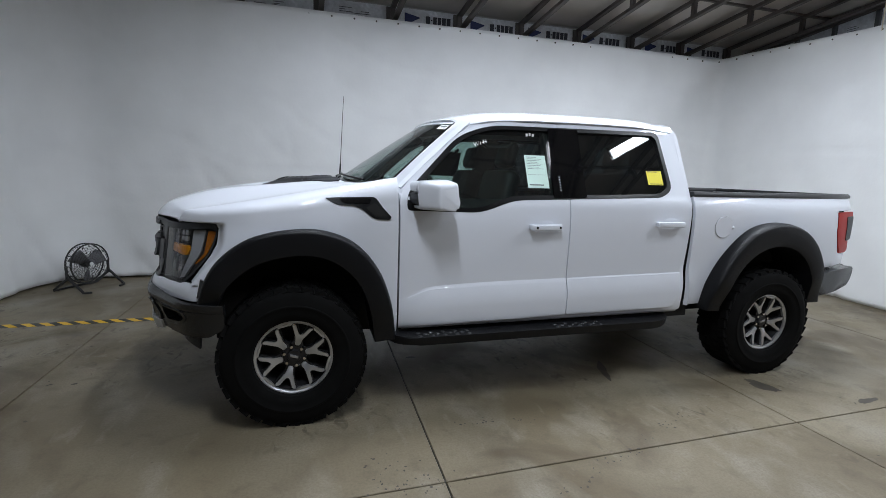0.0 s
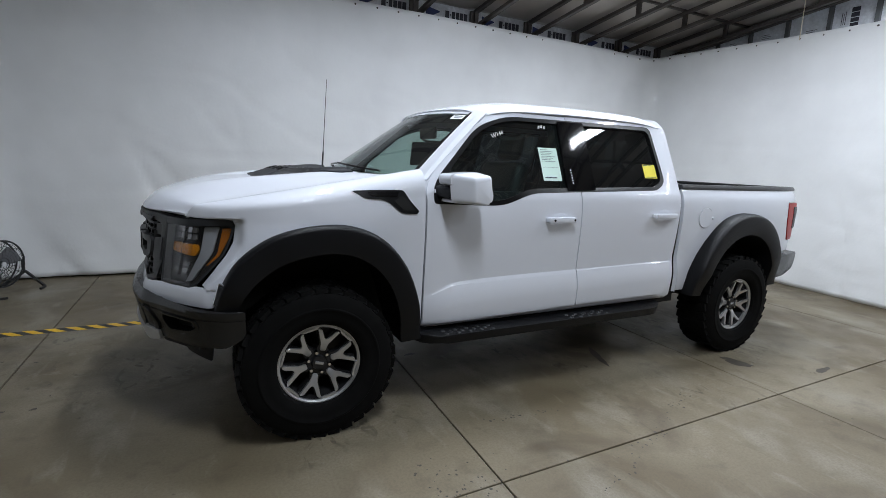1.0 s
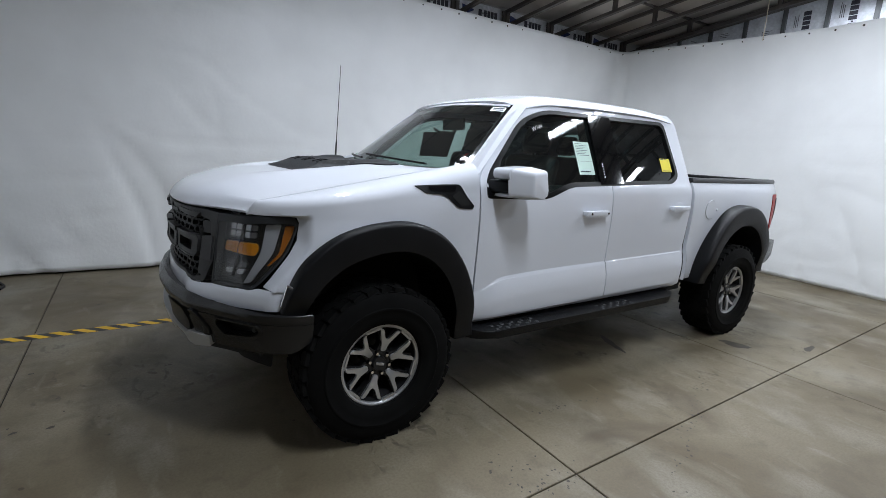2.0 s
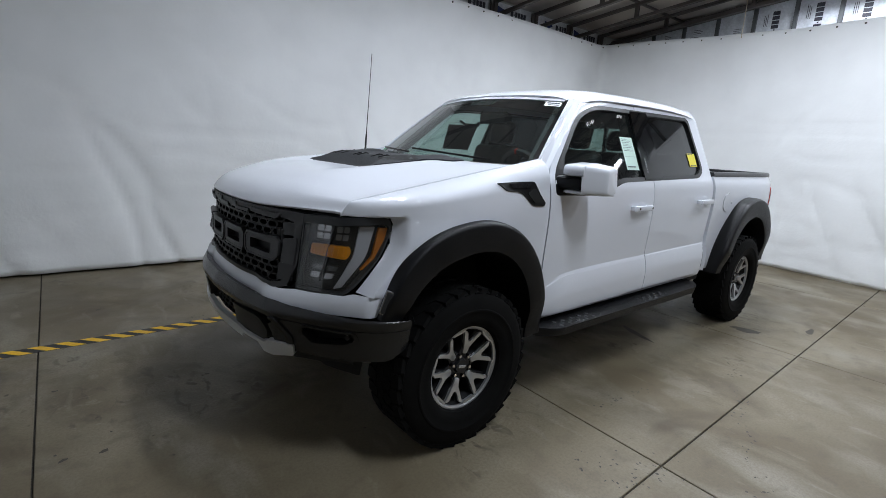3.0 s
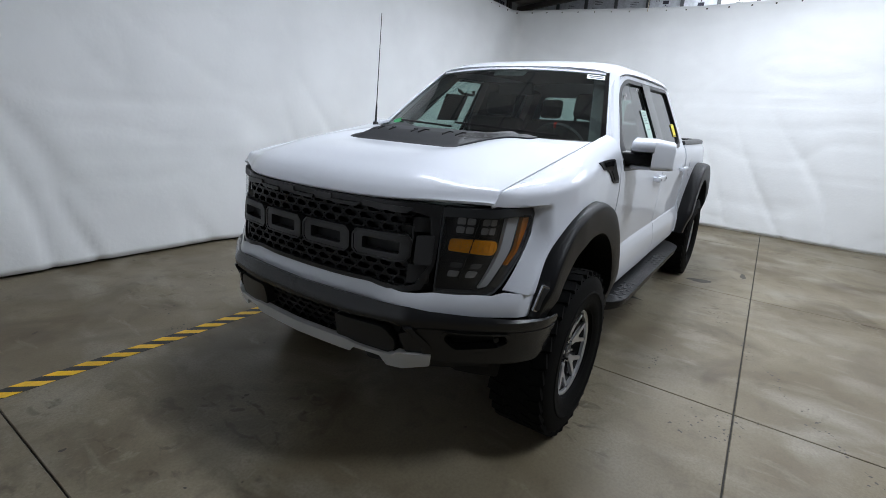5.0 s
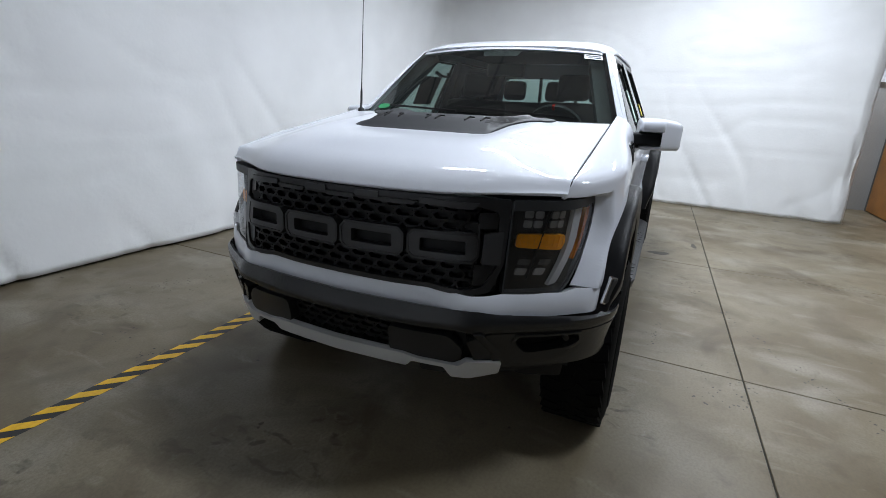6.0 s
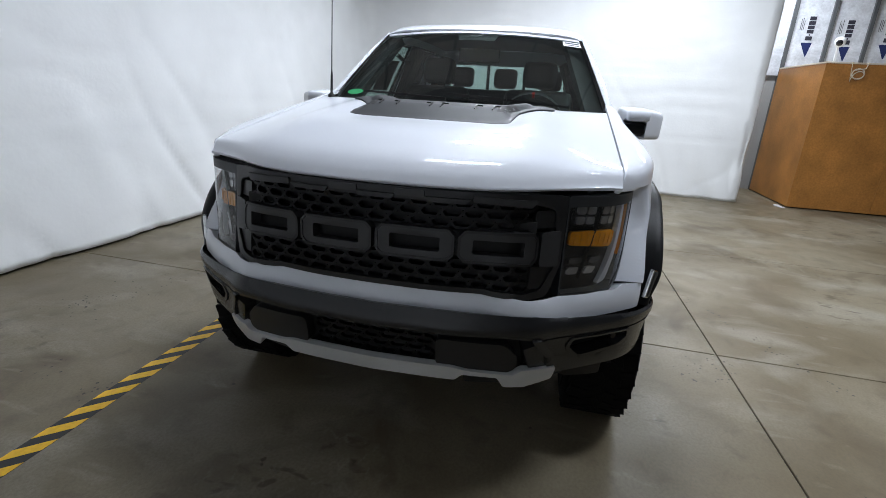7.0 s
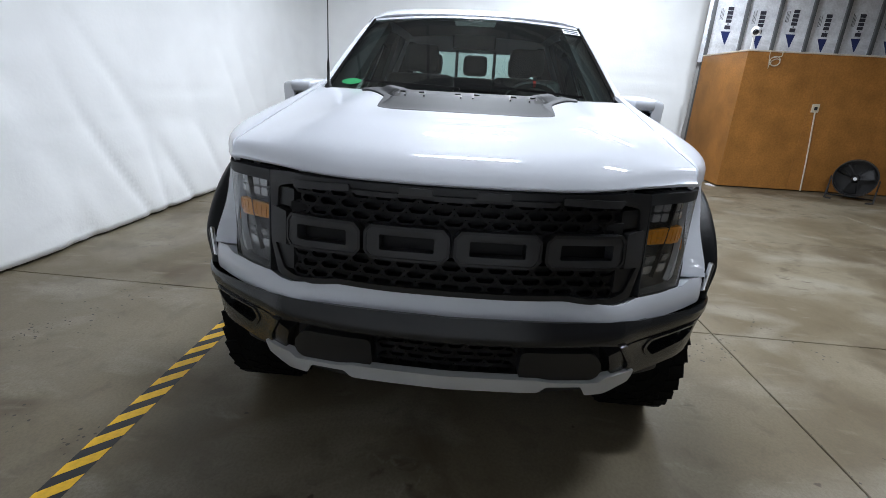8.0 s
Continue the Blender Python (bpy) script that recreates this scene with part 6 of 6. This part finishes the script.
def scoop(u, v):
    x = -0.250 + 0.575 * v
    y = u * scoop_half(v)
    lift = 0.006 * smooth(v / 0.12) + 0.046 * smooth(v / 0.36) * (1 - 0.55 * v) * smooth((0.80 + 0.2 * (1 - v) - abs(u)) / 0.10)
    lift -= 0.006 * smooth((0.62 - abs(u)) / 0.05) * smooth((v - 0.34) / 0.05)
    return Vector((x, y, hood_z(x, y) + 0.003 + lift))


sc = panel("hood_vent", [(u, 0.0) for u in np.linspace(-0.97, 0.97, 21)] + [(1.0, 0.02)] + [(1.0, v) for v in np.linspace(0.1, 0.97, 10)] + [(u, 0.97) for u in np.linspace(1, -1, 21)][1:-1] + [(-1.0, v) for v in np.linspace(0.97, 0.1, 10)] + [(-1.0, 0.02)], scoop, (0, 0, 1), VENT, truck, 0.02, 0.03, "satin charcoal hood vent", sharp=32)
for u in (-0.72, -0.50, -0.07, 0.07, 0.50, 0.72):
    # a hooked fin standing on the slope
    bm = bmesh.new()
    a, b, c = scoop(u, 0.24), scoop(u, 0.34), scoop(u + (0.07 if u > 0 else -0.07), 0.35)
    up = Vector((0, 0, 0.004))
    beam(bm, a + up * 0.6, b + up, 0.006, 0.008)
    beam(bm, b + up, c + up * 0.6, 0.006, 0.006)
    part("vent_fin", bm, SATIN, sc)
for sy in (-1, 1):
    slot = panel("vent_slot", rounded([(sy * 0.78, 0.22), (sy * 0.90, 0.22), (sy * 0.88, 0.60), (sy * 0.77, 0.60)], 0.02), lambda a, b: scoop(a, b) + Vector((0, 0, 0.0025)), (0, 0, 1), VOID, sc, 0.002, 0.05)
    for k in range(5):
        v = 0.27 + 0.062 * k
        panel("vent_mark", [(sy * 0.80, v), (sy * 0.87, v), (sy * 0.87, v + 0.038), (sy * 0.80, v + 0.038)], lambda a, b: scoop(a, b) + Vector((0, 0, 0.005)), (0, 0, 1), RAIL_GREY, slot, 0.002, 0.2)

# -- mirrors
for sy in (-1, 1):
    bm = bmesh.new()
    inner_cap = rounded([(-0.122, 0.078, 0.03), (0.105, 0.094, 0.03), (0.116, -0.055, 0.02), (0.098, -0.094, 0.03), (-0.086, -0.090, 0.012), (-0.092, -0.070, 0.008), (-0.004, -0.066, 0.01), (0.010, -0.052, 0.012), (0.010, -0.006, 0.012), (-0.008, 0.008, 0.012), (-0.118, 0.016, 0.02)], 0.02, 3)
    outer_cap = rounded([(-0.122, 0.078, 0.03), (0.105, 0.094, 0.03), (0.116, -0.055, 0.02), (0.098, -0.094, 0.03), (-0.100, -0.090, 0.03)], 0.02, 3)
    for cap, y0, y1 in ((inner_cap, -0.122, 0.01), (outer_cap, 0.0, 0.122)):
        t = bmesh.new()
        flat_shape(t, cap, sy * y0, sy * y1)
        ends = [e for e in t.edges if abs(e.verts[0].co.y - e.verts[1].co.y) < 1e-5 and abs(abs(e.verts[0].co.y) - 0.122) < 1e-4]
        bmesh.ops.bevel(t, geom=ends, offset=0.02, segments=4, affect="EDGES", profile=0.5)
        me = bpy.data.meshes.new("t")
        t.to_mesh(me)
        t.free()
        bm.from_mesh(me)
        bpy.data.meshes.remove(me)
    for v in bm.verts:
        # the front sweeps back towards the outer end, which is lower too
        yo = sy * v.co.y
        v.co.x += 0.75 * max(0.0, 0.10 - v.co.x) / 0.22 * 0.12 * smooth((yo - 0.005) / 0.125)
        v.co.z -= 0.02 * max(0.0, yo / 0.122) ** 2 * (1 if v.co.z > 0.03 else 0)
    mir = part("door_mirror", bm, PAINT, truck, "white door mirror housing with black arm", smooth=50)
    mir.matrix_basis = pose(0.845, sy * 1.075, 1.437, 0, 0, sy * -10)
    bm = bmesh.new()
    inner, outer = -sy * 0.17, sy * 0.004
    add_box(bm, -0.100, 0.02, min(inner, outer), max(inner, outer), -0.064, 0.006)
    bmesh.ops.bevel(bm, geom=bm.edges[:], offset=0.014, segments=3, affect="EDGES", profile=0.5)
    part("arm", bm, FLARE, mir, "black mirror arm", smooth=40)
    bm = bmesh.new()
    add_box(bm, 0.05, 0.114, -0.095, 0.095, -0.072, 0.074, bevel=0.01)
    part("rim", bm, FLARE, mir)
    bm = bmesh.new()
    add_box(bm, 0.112, 0.1165, -0.085, 0.085, -0.062, 0.064)
    part("mirror_glass", bm, CHROME, mir)
    for k in range(5):
        bm = bmesh.new()
        add_box(bm, 0.055, 0.085, sy * 0.1055 - 0.004, sy * 0.1055 + 0.004, -0.055 + k * 0.021, -0.040 + k * 0.021)
        part("signal_cell", bm, REFLECTOR, mir)
    bm = bmesh.new()
    add_box(bm, 0.73, 0.87, sy * 0.92 - 0.05, sy * 0.92 + 0.05, 1.355, 1.445, bevel=0.02)
    part("mirror_foot", bm, FLARE, truck, smooth=40)

# -- aerial
bm = bmesh.new()
lathe(bm, [(0.0, 0.0), (0.022, 0.0), (0.02, 0.02), (0.008, 0.03), (0.007, 0.13), (0.0035, 0.16), (0.0022, 0.76), (0.0, 0.765)], 12)
bm.transform(pose(0, 0, 0, 90, 0, 0))
aer = part("aerial", bm, SATIN, truck, "thin black whip aerial", smooth=50)
aer.matrix_basis = pose(0.405, 0.775, 1.485, 0, 3, 0)

# -- papers and marks on the glass
def sticker(name, fn, u0, u1, v0, v1, mat, bars, label):
    st = panel(name, [(u0, v0), (u1, v0), (u1, v1), (u0, v1)], fn, (0, -1, 0), mat, truck, 0.0, 0.1, label)
    off = Vector((-0.0006, -0.0012, 0.0006))
    for a, b, c, d in bars:
        ua, ub = u0 + (u1 - u0) * a, u0 + (u1 - u0) * b
        va, vb = v0 + (v1 - v0) * c, v0 + (v1 - v0) * d
        panel("print_bar", [(ua, va), (ub, va), (ub, vb), (ua, vb)], lambda u, v: fn(u, v) + off, (0, -1, 0), INK, st, 0.0, 0.2)


rows = [(0.1, 0.55 + 0.35 * ((k * 37) % 10) / 10, 0.93 - 0.05 * k, 0.94 - 0.05 * k) for k in range(8)] + [(0.1, 0.75, 0.08, 0.11), (0.08, 0.92, 0.40, 0.405)]
sticker("window_paper", side_off(-0.012), 1.565, 1.728, 1.485, 1.712, PAPER, rows, "pale green printed paper inside the window")
sticker("yellow_sticker", side_off(-0.012), 2.562, 2.698, 1.525, 1.63, PAPER_Y, [(0.05, 0.4, 0.9, 0.96), (0.5, 0.7, 0.9, 0.96), (0.1, 0.9, 0.06, 0.1)], "yellow sticker in the rear window")
sticker("screen_label", lambda u, v: screen(u, v) + Vector((-0.006, 0, 0.006)), -0.95, -0.79, 0.865, 0.935, PAPER_W, [(0.1, 0.9, 0.55, 0.8), (0.1, 0.8, 0.2, 0.35)], "white label on the windscreen")
bm = bmesh.new()
vs = [bm.verts.new(screen(0.80 + 0.075 * math.cos(a), 0.085 + 0.035 * math.sin(a)) + Vector((-0.006, 0, 0.006))) for a in np.linspace(0, 2 * math.pi, 24, endpoint=False)]
bm.faces.new(vs)
part("green_sticker", bm, GREEN, truck, "green oval sticker on the windscreen")
bm = bmesh.new()
oval = [[bm.verts.new(screen(r * 0.062 * math.cos(a), 0.925 + r * 0.022 * math.sin(a)) + Vector((-0.005, 0, 0.005))) for a in np.linspace(0, 2 * math.pi, 28, endpoint=False)] for r in (1.0, 0.86)]
for k in range(28):
    bm.faces.new((oval[0][k], oval[0][(k + 1) % 28], oval[1][(k + 1) % 28], oval[1][k]))
plate = part("oval_plate", bm, RAIL_GREY, truck, "small oval plate on the windscreen top")
bm = bmesh.new()
for k in range(4):
    u = -0.036 + 0.019 * k
    bm.faces.new([bm.verts.new(screen(p, q) + Vector((-0.005, 0, 0.005))) for p, q in ((u, 0.919), (u + 0.012, 0.919), (u + 0.012, 0.931), (u, 0.931))])
part("print_bar", bm, RAIL_GREY, plate)
bm = bmesh.new()
for k in range(6):
    add_box(bm, 1.800, 1.812, -0.9, -0.8, 1.47 + 0.018 * k, 1.479 + 0.018 * k)
for v in bm.verts:
    v.co.y = side_off(0.0085)(v.co.x, v.co.z).y + (0.002 if v.co.y > -0.85 else 0)
part("keypad", bm, REFLECTOR, truck)


def writing(text, size, fn, x, z, slant):
    cu = bpy.data.curves.new("writing", "FONT")
    cu.body, cu.size, cu.shear = text, size, 0.2
    tmp = bpy.data.objects.new("writing", cu)
    me = bpy.data.meshes.new_from_object(tmp)
    bpy.data.objects.remove(tmp)
    for v in me.vertices:
        p = Matrix.Rotation(slant, 2) @ Vector((v.co.x, v.co.y))
        v.co = fn(x + p.x, z + p.y)
    me.materials.append(PAPER_W)
    ob = new("writing", me)
    ob.parent = truck
    ob["label"] = "white marker writing on the window glass"


writing("W144", 0.042, side_off(-0.014), 1.20, 1.752, 0.32)
bm = bmesh.new()
for k in range(3):
    p = side_off(-0.014)(1.60 + 0.024 * k, 1.845 + 0.004 * (k % 2))
    add_box(bm, p.x, p.x + 0.016, p.y - 0.001, p.y, p.z, p.z + 0.02)
part("scribble", bm, PAPER_W, truck)
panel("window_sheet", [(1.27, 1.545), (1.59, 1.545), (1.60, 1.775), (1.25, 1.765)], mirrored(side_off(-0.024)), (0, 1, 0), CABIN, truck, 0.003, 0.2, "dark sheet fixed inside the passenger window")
